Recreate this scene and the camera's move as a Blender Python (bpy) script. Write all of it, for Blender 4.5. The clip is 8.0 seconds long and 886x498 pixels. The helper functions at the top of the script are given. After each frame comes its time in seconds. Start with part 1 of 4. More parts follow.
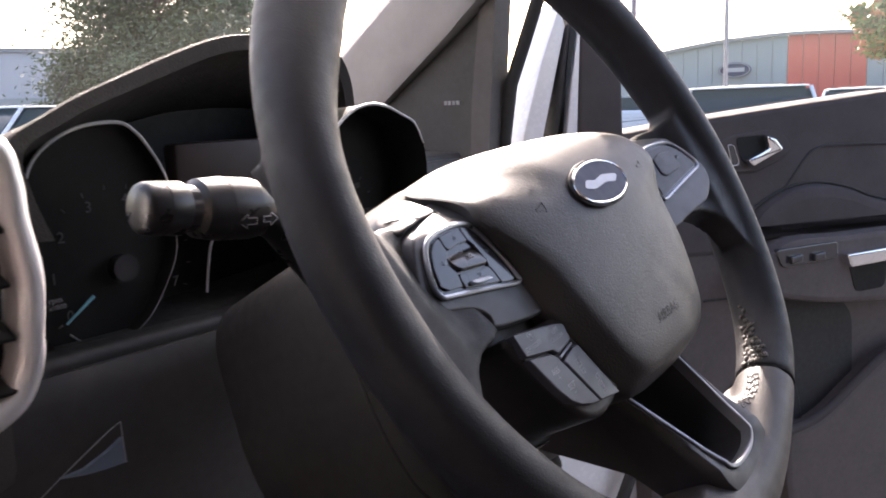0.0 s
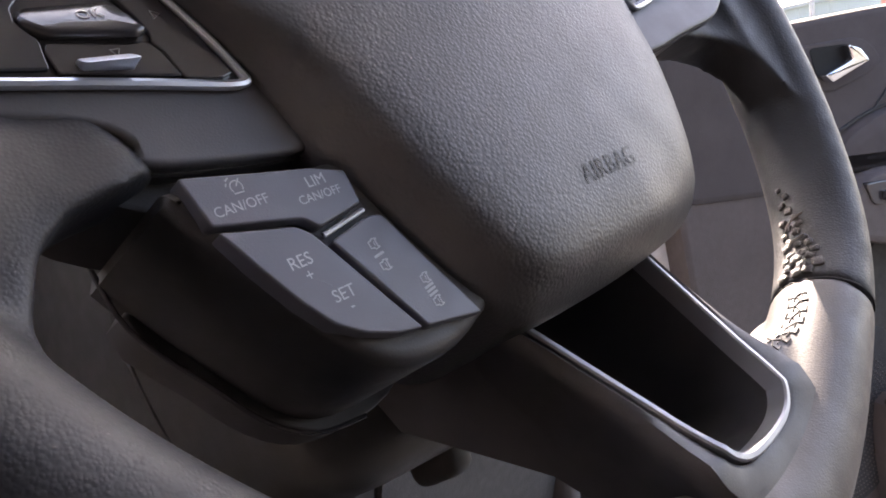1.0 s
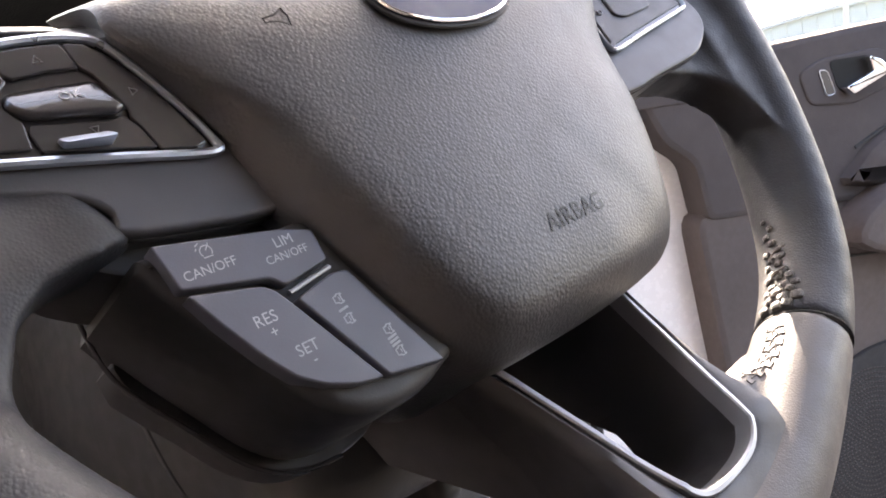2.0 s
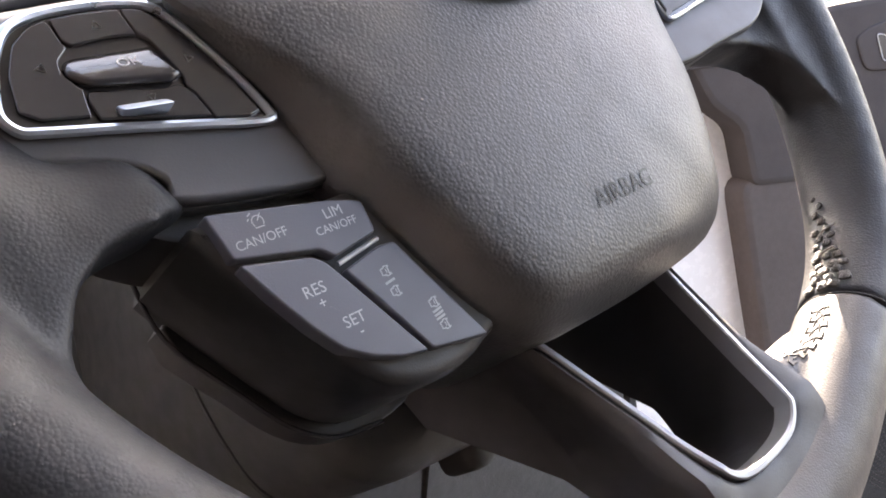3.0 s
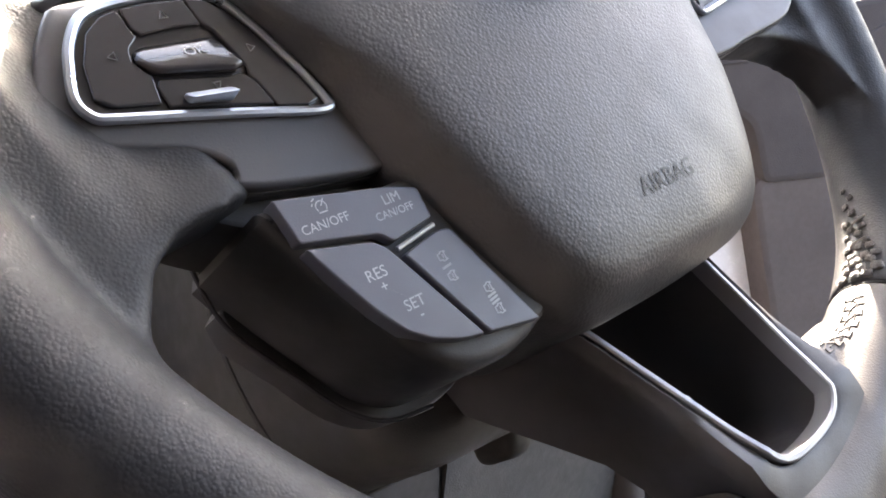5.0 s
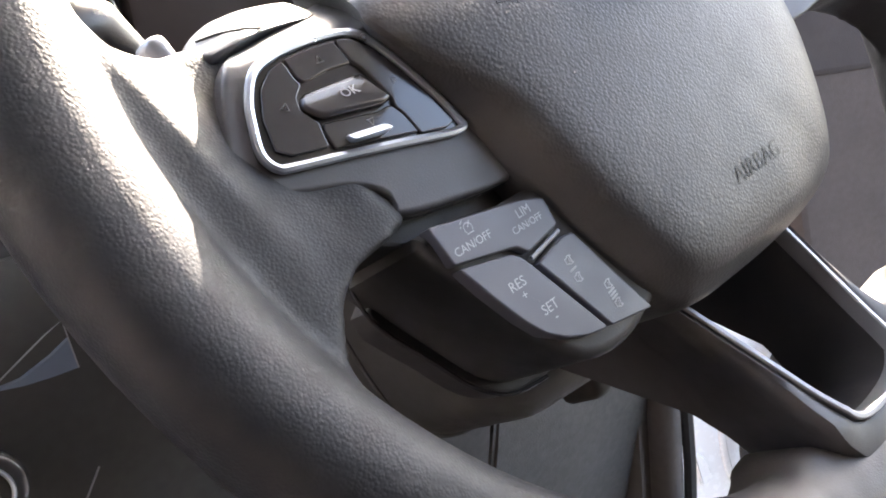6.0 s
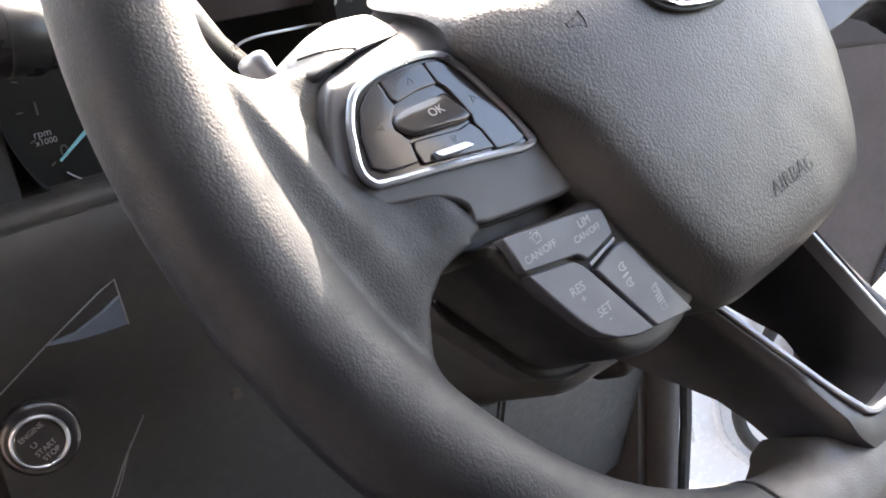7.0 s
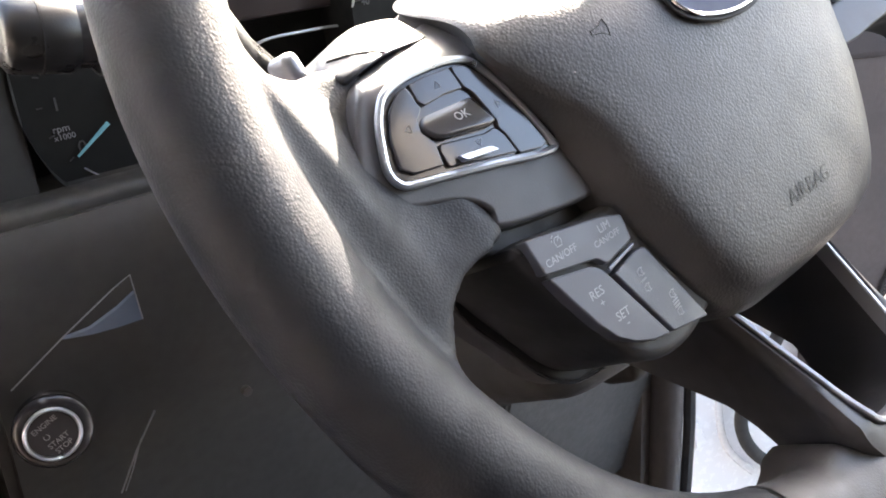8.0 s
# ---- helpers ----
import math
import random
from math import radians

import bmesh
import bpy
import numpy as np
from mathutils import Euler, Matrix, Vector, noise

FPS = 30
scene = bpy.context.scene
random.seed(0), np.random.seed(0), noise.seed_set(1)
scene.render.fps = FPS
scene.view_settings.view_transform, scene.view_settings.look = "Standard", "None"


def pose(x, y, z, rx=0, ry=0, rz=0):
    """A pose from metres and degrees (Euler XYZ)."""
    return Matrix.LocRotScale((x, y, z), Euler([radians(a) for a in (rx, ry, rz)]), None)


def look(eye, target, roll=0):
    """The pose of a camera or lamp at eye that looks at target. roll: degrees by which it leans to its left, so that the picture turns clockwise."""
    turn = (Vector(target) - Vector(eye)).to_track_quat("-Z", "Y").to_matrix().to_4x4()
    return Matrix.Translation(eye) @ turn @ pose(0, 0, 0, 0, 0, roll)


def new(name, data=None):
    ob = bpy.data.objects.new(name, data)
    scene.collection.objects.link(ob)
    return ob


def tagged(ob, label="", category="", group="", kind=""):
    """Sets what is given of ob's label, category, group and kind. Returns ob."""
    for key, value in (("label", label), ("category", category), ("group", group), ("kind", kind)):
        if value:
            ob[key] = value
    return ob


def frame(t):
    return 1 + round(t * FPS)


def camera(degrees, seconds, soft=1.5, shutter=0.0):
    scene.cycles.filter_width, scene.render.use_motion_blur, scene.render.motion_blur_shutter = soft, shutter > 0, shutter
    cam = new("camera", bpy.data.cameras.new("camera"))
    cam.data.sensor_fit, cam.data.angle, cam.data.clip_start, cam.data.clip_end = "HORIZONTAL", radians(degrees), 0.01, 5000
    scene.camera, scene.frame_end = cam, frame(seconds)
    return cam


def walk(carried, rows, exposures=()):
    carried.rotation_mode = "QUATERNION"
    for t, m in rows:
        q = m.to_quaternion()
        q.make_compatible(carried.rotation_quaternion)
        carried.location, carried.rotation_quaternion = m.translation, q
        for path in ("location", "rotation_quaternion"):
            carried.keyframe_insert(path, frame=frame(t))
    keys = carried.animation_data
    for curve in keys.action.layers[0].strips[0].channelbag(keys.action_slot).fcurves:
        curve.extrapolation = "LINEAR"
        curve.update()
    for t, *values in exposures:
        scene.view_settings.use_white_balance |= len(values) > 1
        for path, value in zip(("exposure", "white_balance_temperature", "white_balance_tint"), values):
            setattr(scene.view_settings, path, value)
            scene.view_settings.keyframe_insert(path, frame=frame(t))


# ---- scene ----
# camera: seconds, eye, yaw, pitch, roll
cam = camera(55.3, 8.0, soft=1.8, shutter=0.1)
ROWS = [
    (0.0, -0.3753, -0.2044, 1.0965, -51.96, -9.58, -2.09),
    (0.3, -0.2647, -0.1807, 1.0642, -52.01, -9.35, -2.85),
    (0.5, -0.2189, -0.1676, 1.0501, -51.23, -9.90, -2.54),
    (0.6, -0.2039, -0.1643, 1.0395, -50.17, -9.14, -3.86),
    (1.0, -0.1812, -0.1609, 1.0159, -46.14, -10.05, -5.75),
    (1.5, -0.1834, -0.1726, 1.0233, -44.01, -10.21, -6.64),
    (2.0, -0.1766, -0.1792, 1.0251, -43.96, -9.10, -6.84),
    (3.3, -0.1793, -0.1758, 1.0312, -40.76, -12.60, -5.12),
    (3.5, -0.1851, -0.1719, 1.0259, -41.97, -11.23, -5.11),
    (4.0, -0.1845, -0.1719, 1.0244, -41.73, -11.17, -5.40),
    (4.2, -0.1881, -0.1699, 1.0235, -41.01, -11.71, -5.04),
    (5.3, -0.1903, -0.1735, 1.0377, -41.05, -12.41, -5.87),
    (5.5, -0.1991, -0.1691, 1.0460, -40.75, -15.27, -6.69),
    (6.0, -0.2164, -0.1671, 1.0657, -39.11, -19.79, -7.73),
    (6.5, -0.2335, -0.1670, 1.0837, -39.10, -22.52, -6.77),
    (7.0, -0.2382, -0.1670, 1.0891, -38.93, -23.51, -5.58),
    (7.5, -0.2399, -0.1677, 1.0907, -38.74, -23.59, -4.94),
    (8.0, -0.2441, -0.1663, 1.0906, -38.73, -23.30, -4.50),
]
walk(cam, [(t, pose(x, y, z, 0, 0, yaw) @ pose(0, 0, 0, 90 + pitch) @ pose(0, 0, 0, 0, 0, roll))
           for t, x, y, z, yaw, pitch, roll in ROWS],
     exposures=[(0.0, 2.2, 7100, 22), (0.6, 2.65, 7100, 22), (1.5, 3.35, 7700, 20), (4.2, 3.65, 7500, 16), (8.0, 3.7, 7250, 13)])

# ---- light ----
SUN_RIGHT, SUN_UP = 52.0, 30.5
GROUND = -0.08
world = bpy.data.worlds.new("world")
scene.world = world
world.use_nodes = True
wn = world.node_tree.nodes
sky = wn.new("ShaderNodeTexSky")
sky.sky_type = "NISHITA"
sky.sun_disc = False
sky.sun_elevation = radians(SUN_UP)
sky.sun_rotation = radians(SUN_RIGHT)
sky.dust_density = 2.5
wn["Background"].inputs["Strength"].default_value = 0.15
world.node_tree.links.new(sky.outputs["Color"], wn["Background"].inputs["Color"])
sun_data = bpy.data.lights.new("sun", "SUN")
sun_data.energy = 4.4
sun_data.angle = radians(0.5)
sun_data.color = (1.0, 0.95, 0.87)
sun = new("sun", sun_data)
to_sun = Vector((math.sin(radians(SUN_RIGHT)) * math.cos(radians(SUN_UP)),
                 math.cos(radians(SUN_RIGHT)) * math.cos(radians(SUN_UP)), math.sin(radians(SUN_UP))))
sun.matrix_world = look(to_sun * 20, (0, 0, 0))


# ---- materials ----
def mat(name, color, rough=0.6, metal=0.0, vary=0.12, vary_scale=14.0, grain="", grain_scale=900.0, grain_depth=0.0,
        coat=0.0, rough_vary=0.08, spec=0.5):
    m = bpy.data.materials.new(name)
    m.use_nodes = True
    n, l = m.node_tree.nodes, m.node_tree.links
    b = n["Principled BSDF"]
    b.inputs["Metallic"].default_value = metal
    b.inputs["Coat Weight"].default_value = coat
    b.inputs["Coat Roughness"].default_value = 0.06
    b.inputs["Specular IOR Level"].default_value = spec
    tc = n.new("ShaderNodeTexCoord")
    big = n.new("ShaderNodeTexNoise")
    big.inputs["Scale"].default_value = vary_scale
    big.inputs["Detail"].default_value = 6
    big.inputs["Roughness"].default_value = 0.65
    l.new(tc.outputs["Object"], big.inputs["Vector"])
    ramp = n.new("ShaderNodeMapRange")
    ramp.inputs["From Min"].default_value, ramp.inputs["From Max"].default_value = 0.3, 0.7
    ramp.inputs["To Min"].default_value, ramp.inputs["To Max"].default_value = 1 - vary, 1 + vary
    l.new(big.outputs["Fac"], ramp.inputs["Value"])
    mul = n.new("ShaderNodeVectorMath")
    mul.operation = "SCALE"
    mul.inputs[0].default_value = color
    l.new(ramp.outputs["Result"], mul.inputs["Scale"])
    l.new(mul.outputs["Vector"], b.inputs["Base Color"])
    rr = n.new("ShaderNodeMapRange")
    rr.inputs["From Min"].default_value, rr.inputs["From Max"].default_value = 0.3, 0.7
    rr.inputs["To Min"].default_value, rr.inputs["To Max"].default_value = max(rough - rough_vary, 0.02), min(rough + rough_vary, 1)
    small = n.new("ShaderNodeTexNoise")
    small.inputs["Scale"].default_value = vary_scale * 9
    small.inputs["Detail"].default_value = 4
    l.new(tc.outputs["Object"], small.inputs["Vector"])
    l.new(small.outputs["Fac"], rr.inputs["Value"])
    l.new(rr.outputs["Result"], b.inputs["Roughness"])
    if grain:
        bump = n.new("ShaderNodeBump")
        bump.inputs["Strength"].default_value = 1.0
        bump.inputs["Distance"].default_value = grain_depth
        if grain == "leather":
            warp = n.new("ShaderNodeTexNoise")
            warp.inputs["Scale"].default_value = grain_scale * 0.45
            warp.inputs["Detail"].default_value = 2
            l.new(tc.outputs["Object"], warp.inputs["Vector"])
            add = n.new("ShaderNodeVectorMath")
            add.operation = "MULTIPLY_ADD"
            l.new(warp.outputs["Color"], add.inputs[0])
            add.inputs[1].default_value = (0.5 / grain_scale,) * 3
            l.new(tc.outputs["Object"], add.inputs[2])
            v = n.new("ShaderNodeTexVoronoi")
            v.feature = "SMOOTH_F1"
            v.inputs["Scale"].default_value = grain_scale
            v.inputs["Smoothness"].default_value = 0.5
            l.new(add.outputs["Vector"], v.inputs["Vector"])
            l.new(v.outputs["Distance"], bump.inputs["Height"])
            bump.invert = True
        else:
            g = n.new("ShaderNodeTexNoise")
            g.inputs["Scale"].default_value = grain_scale
            g.inputs["Detail"].default_value = 3
            l.new(tc.outputs["Object"], g.inputs["Vector"])
            l.new(g.outputs["Fac"], bump.inputs["Height"])
        l.new(bump.outputs["Normal"], b.inputs["Normal"])
    return m


def glass_mat(name, color=(0.96, 0.98, 0.97), rough=0.0):
    m = bpy.data.materials.new(name)
    m.use_nodes = True
    b = m.node_tree.nodes["Principled BSDF"]
    b.inputs["Base Color"].default_value = (*color, 1)
    b.inputs["Roughness"].default_value = rough
    b.inputs["Transmission Weight"].default_value = 1.0
    b.inputs["IOR"].default_value = 1.45
    return m


def glow_mat(name, color, strength):
    m = bpy.data.materials.new(name)
    m.use_nodes = True
    b = m.node_tree.nodes["Principled BSDF"]
    b.inputs["Base Color"].default_value = (*color, 1)
    b.inputs["Emission Color"].default_value = (*color, 1)
    b.inputs["Emission Strength"].default_value = strength
    return m


LEATHER = mat("rim leather", (0.0195, 0.0203, 0.0250), 0.56, spec=0.35, grain="leather", grain_scale=1350, grain_depth=0.00009, vary=0.1)
SMOOTH_LEATHER = mat("smooth leather", (0.056, 0.050, 0.050), 0.5, grain="leather", grain_scale=1700, grain_depth=0.00006, vary=0.08)
AIRBAG = mat("airbag cover plastic", (0.0455, 0.0445, 0.048), 0.5, grain="leather", grain_scale=1100, grain_depth=0.00011, vary=0.05, rough_vary=0.03)
SPOKE = mat("satin grey plastic", (0.074, 0.074, 0.084), 0.42, grain="noise", grain_scale=1800, grain_depth=0.00004, vary=0.06)
SPOKE_DARK = mat("dark matt plastic", (0.028, 0.027, 0.029), 0.55, grain="noise", grain_scale=1800, grain_depth=0.00005)
SPOKE_LOW = mat("lower spoke plastic", (0.036, 0.035, 0.040), 0.5, grain="noise", grain_scale=1800, grain_depth=0.00005)
SHROUD = mat("column shroud plastic", (0.026, 0.025, 0.025), 0.6, grain="noise", grain_scale=1500, grain_depth=0.0001)
SILVER = mat("satin silver", (0.50, 0.55, 0.63), 0.34, metal=0.9, vary=0.05)
# The blade's blue is reflected sky, put into its base colour
BLADE = mat("blue grey satin blade", (0.20, 0.25, 0.34), 0.4, metal=0.7, vary=0.04)
TRIM = mat("satin spoke trim", (0.30, 0.31, 0.34), 0.45, metal=0.8, vary=0.05)
VENT_SILVER = mat("bright vent trim", (0.85, 0.85, 0.87), 0.45, metal=0.5, vary=0.03)
RING = mat("satin ring", (0.45, 0.45, 0.46), 0.35, metal=0.7, vary=0.05)
ARCH = mat("pale satin arch", (0.50, 0.50, 0.50), 0.5, metal=0.1, vary=0.04)
CHROME = mat("chrome", (0.8, 0.8, 0.82), 0.1, metal=1.0, vary=0.03, rough_vary=0.03)
KEY_SATIN = mat("dark satin key", (0.035, 0.034, 0.038), 0.4, vary=0.08, grain="noise", grain_scale=2500, grain_depth=0.00003)
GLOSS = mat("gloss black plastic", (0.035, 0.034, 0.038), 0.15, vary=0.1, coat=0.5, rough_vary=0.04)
BUTTON = mat("button plastic", (0.092, 0.097, 0.122), 0.42, grain="noise", grain_scale=2500, grain_depth=0.00003, vary=0.05)
PRINT = mat("pale print", (0.36, 0.37, 0.40), 0.5, vary=0.05)
DIM = mat("dim print", (0.25, 0.25, 0.27), 0.5, vary=0.05)
DIAL_PRINT = mat("dial print", (0.06, 0.06, 0.065), 0.5, vary=0.05)
DARK_PRINT = mat("dark print", (0.018, 0.017, 0.018), 0.6, vary=0.05)
BLUE = mat("emblem blue", (0.018, 0.032, 0.085), 0.55, spec=0.25, coat=0.0, vary=0.05)
DASH = mat("dash soft plastic", (0.042, 0.041, 0.041), 0.62, grain="leather", grain_scale=650, grain_depth=0.0003)
HOOD_SKIN = mat("dash top skin", (0.035, 0.033, 0.033), 0.8, spec=0.2, grain="leather", grain_scale=650, grain_depth=0.0003)
TRIM_GREY = mat("grey pillar trim", (0.30, 0.29, 0.29), 0.8, grain="noise", grain_scale=1500, grain_depth=0.0002)
KICK = mat("kick panel plastic", (0.076, 0.069, 0.068), 0.65, grain="noise", grain_scale=1500, grain_depth=0.0001)
DOOR_SKIN = mat("door skin", (0.069, 0.062, 0.063), 0.85, spec=0.05, grain="leather", grain_scale=700, grain_depth=0.0002)
DOOR_LOW = mat("door lower plastic", (0.068, 0.055, 0.054), 0.7, grain="leather", grain_scale=700, grain_depth=0.0002)
MESH_GRILLE = mat("speaker cloth", (0.02, 0.02, 0.022), 0.8, grain="noise", grain_scale=2200, grain_depth=0.0005)
WHITE_PAINT = mat("white car paint", (0.72, 0.73, 0.76), 0.25, coat=0.7, vary=0.02)
RUBBER = mat("black rubber", (0.018, 0.018, 0.019), 0.7)
CARPET = mat("carpet", (0.02, 0.02, 0.022), 0.95, grain="noise", grain_scale=600, grain_depth=0.002)
MATT_BLACK = mat("matt black plastic", (0.018, 0.0175, 0.0175), 0.75, grain="noise", grain_scale=1500, grain_depth=0.0001)
STALK = mat("stalk plastic", (0.014, 0.0135, 0.0145), 0.32, grain="noise", grain_scale=1800, grain_depth=0.00005)
DIAL = mat("dial black", (0.012, 0.012, 0.012), 0.6, spec=0.15)
NEEDLE = glow_mat("lit needle", (0.12, 0.32, 0.40), 0.02)
SCREEN = mat("display screen", (0.04, 0.032, 0.032), 0.4, spec=0.2)
# Fold colour raised to stand in for sunlight on the gathered leather
FOLD = mat("gathered leather", (0.095, 0.088, 0.086), 0.5, spec=0.4, grain="leather", grain_scale=1500, grain_depth=0.00012, vary=0.1)
THREAD = mat("grey thread", (0.30, 0.28, 0.27), 0.7, vary=0.08)
STITCH = mat("black thread", (0.02, 0.018, 0.02), 0.8)
HEADLINER = mat("headliner", (0.42, 0.41, 0.39), 0.9)
GLASS = glass_mat("window glass")


# ---- mesh helpers ----
def part(name, bm, material, parent=None, label="", smooth=True, matrix=None):
    me = bpy.data.meshes.new(name)
    bmesh.ops.recalc_face_normals(bm, faces=bm.faces)
    bm.to_mesh(me)
    bm.free()
    if material:
        me.materials.append(material)
    if smooth:
        me.shade_smooth()
        me.set_sharp_from_angle(angle=radians(38))
    ob = new(name, me)
    ob.parent = parent
    if matrix is not None:
        ob.matrix_basis = matrix
    if label:
        ob["label"] = label
    return ob


def thing(name, label, category, m=None, group="", kind=""):
    ob = new(name)
    ob.empty_display_size = 0.05
    if m is not None:
        ob.matrix_basis = m
    return tagged(ob, label, category, group, kind)


def spline(pts, n, closed=True):
    """Points along a smooth curve through pts (Catmull-Rom), n to a span."""
    p = [Vector(q) for q in pts]
    k, out = len(p), []
    spans = k if closed else k - 1
    for i in range(spans):
        a, b, c, d = ((p[(i + j) % k] if closed else p[min(max(i + j, 0), k - 1)]) for j in (-1, 0, 1, 2))
        for s in range(n):
            t = s / n
            out.append(0.5 * (2 * b + (c - a) * t + (2 * a - 5 * b + 4 * c - d) * t * t + (3 * b - a - 3 * c + d) * t ** 3))
    if not closed:
        out.append(p[-1])
    return out


def rounded(pts, r, n=4):
    """A polygon of 2D points with its corners rounded."""
    out, k = [], len(pts)
    for i in range(k):
        a, b, c = Vector(pts[i - 1]), Vector(pts[i]), Vector(pts[(i + 1) % k])
        u, v = (a - b), (c - b)
        q = min(r, u.length * 0.45, v.length * 0.45)
        s, e = b + u.normalized() * q, b + v.normalized() * q
        for j in range(n + 1):
            t = j / n
            out.append((1 - t) ** 2 * s + 2 * t * (1 - t) * b + t * t * e)
    return out


def grown(pts, d):
    """The outline pts moved outwards by d."""
    k = len(pts)
    area = sum(pts[i - 1][0] * pts[i][1] - pts[i][0] * pts[i - 1][1] for i in range(k))
    out = []
    for i in range(k):
        t = Vector(pts[(i + 1) % k][:2]) - Vector(pts[i - 1][:2])
        m = Vector((t.y, -t.x)).normalized() * (d if area > 0 else -d)
        out.append((pts[i][0] + m.x, pts[i][1] + m.y))
    return out


def mirrored(pts):
    return [(-p[0], *p[1:]) for p in pts][::-1]


def prism(pts, z0, z1, bevel=0.0, segments=2, height=None, dome=0.0):
    """A solid on the 2D outline pts from z0 to z1, its upper edge bevelled. height(x, y) is added to both."""
    bm = bmesh.new()
    add = height or (lambda x, y: 0.0)
    rings = [[(p[0], p[1], z0) for p in pts]]
    if bevel:
        c = sum((Vector(p[:2]) for p in pts), Vector((0, 0))) / len(pts)
        k = len(pts)
        normals = []
        area = sum(pts[i - 1][0] * pts[i][1] - pts[i][0] * pts[i - 1][1] for i in range(k))
        for i in range(k):
            t = Vector(pts[(i + 1) % k][:2]) - Vector(pts[i - 1][:2])
            m = Vector((-t.y, t.x)).normalized() * (1 if area > 0 else -1)
            normals.append(m)
        for s in range(segments + 1):
            a = math.pi / 2 * s / segments
            rings.append([(p[0] + m.x * bevel * (1 - math.cos(a)), p[1] + m.y * bevel * (1 - math.cos(a)),
                           z1 - bevel + bevel * math.sin(a)) for p, m in zip(pts, normals)])
        rings.append([(p[0] + m.x * bevel * 1.12, p[1] + m.y * bevel * 1.12, z1) for p, m in zip(pts, normals)])
        if dome:
            last = rings[-1]
            for q in (.9, .75, .55, .3, .1):
                rings.append([(c.x + (x - c.x) * q, c.y + (y - c.y) * q, z1 + dome * (1 - q * q)) for x, y, z in last])
    else:
        rings.append([(p[0], p[1], z1) for p in pts])
    vs = [[bm.verts.new((x, y, z + add(x, y))) for x, y, z in ring] for ring in rings]
    for lo, hi in zip(vs, vs[1:]):
        for i in range(len(lo)):
            bm.faces.new((lo[i - 1], lo[i], hi[i], hi[i - 1]))
    for ring in (vs[0], vs[-1]):
        f = bm.faces.new(ring)
        if height:
            bmesh.ops.triangulate(bm, faces=[f])
    return bm


def sweep(path, section, closed=False, up=(0, 0, 1), caps=True):
    """Sweep a closed 2D section (side, up) along a path of 3D points. section may be a function of 0..1."""
    bm = bmesh.new()
    p = [Vector(q) for q in path]
    k, up, rings = len(p), Vector(up), []
    for i in range(k):
        a = p[i - 1] if closed or i else p[i]
        b = p[(i + 1) % k] if closed or i < k - 1 else p[i]
        t = (b - a).normalized()
        side = t.cross(up).normalized()
        top = side.cross(t)
        sec = section(i / max(k - 1, 1)) if callable(section) else section
        rings.append([bm.verts.new(p[i] + side * x + top * y) for x, y in sec])
    m = len(rings[0])
    for i in range(k if closed else k - 1):
        lo, hi = rings[i], rings[(i + 1) % k]
        for j in range(m):
            bm.faces.new((lo[j - 1], lo[j], hi[j], hi[j - 1]))
    if not closed and caps:
        bm.faces.new(rings[0])
        bm.faces.new(rings[-1])
    return bm


def circle(r, n=12, rx=None):
    return [(r * math.cos(2 * math.pi * i / n), (rx or r) * math.sin(2 * math.pi * i / n)) for i in range(n)]


def box(x0, x1, y0, y1, z0, z1, bevel=0.0, segments=2):
    bm = bmesh.new()
    bmesh.ops.create_cube(bm, size=1, matrix=Matrix.Translation(((x0 + x1) / 2, (y0 + y1) / 2, (z0 + z1) / 2))
                          @ Matrix.Diagonal((x1 - x0, y1 - y0, z1 - z0, 1)))
    if bevel:
        bmesh.ops.bevel(bm, geom=bm.edges[:], offset=bevel, segments=segments, affect="EDGES", profile=0.5)
    return bm


def join(*bms):
    out = bmesh.new()
    for b in bms:
        tmp = bpy.data.meshes.new("tmp")
        b.to_mesh(tmp)
        b.free()
        out.from_mesh(tmp)
        bpy.data.meshes.remove(tmp)
    return out


def moved(bm, m):
    bm.transform(m)
    return bm


def text(body, size, material, parent, m, label="", depth=0.00012, name="lettering", align="CENTER", spacing=1.0):
    cu = bpy.data.curves.new(name, "FONT")
    cu.body, cu.size, cu.extrude, cu.align_x, cu.align_y, cu.space_character = body, size, depth, align, "CENTER", spacing
    cu.resolution_u = 3
    tmp = new("tmp", cu)
    me = bpy.data.meshes.new_from_object(tmp.evaluated_get(bpy.context.evaluated_depsgraph_get()))
    bpy.data.objects.remove(tmp)
    me.name = name
    me.materials.clear()
    me.materials.append(material)
    ob = new(name, me)
    ob.parent = parent
    ob.matrix_basis = m
    if label:
        ob["label"] = label
    return ob


def blended(bm, name, material, parent, label="", voxel=0.0018, rounds=14):
    """A part whose pieces are melted into one smooth skin."""
    tmp_me = bpy.data.meshes.new("tmp")
    bmesh.ops.recalc_face_normals(bm, faces=bm.faces)
    bm.to_mesh(tmp_me)
    bm.free()
    tmp = new("tmp", tmp_me)
    r = tmp.modifiers.new("remesh", "REMESH")
    r.mode, r.voxel_size = "VOXEL", voxel
    s = tmp.modifiers.new("smooth", "SMOOTH")
    s.factor, s.iterations = 0.5, rounds
    me = bpy.data.meshes.new_from_object(tmp.evaluated_get(bpy.context.evaluated_depsgraph_get()))
    bpy.data.objects.remove(tmp)
    me.name = name
    me.materials.clear()
    me.materials.append(material)
    me.shade_smooth()
    ob = new(name, me)
    ob.parent = parent
    if label:
        ob["label"] = label
    return ob


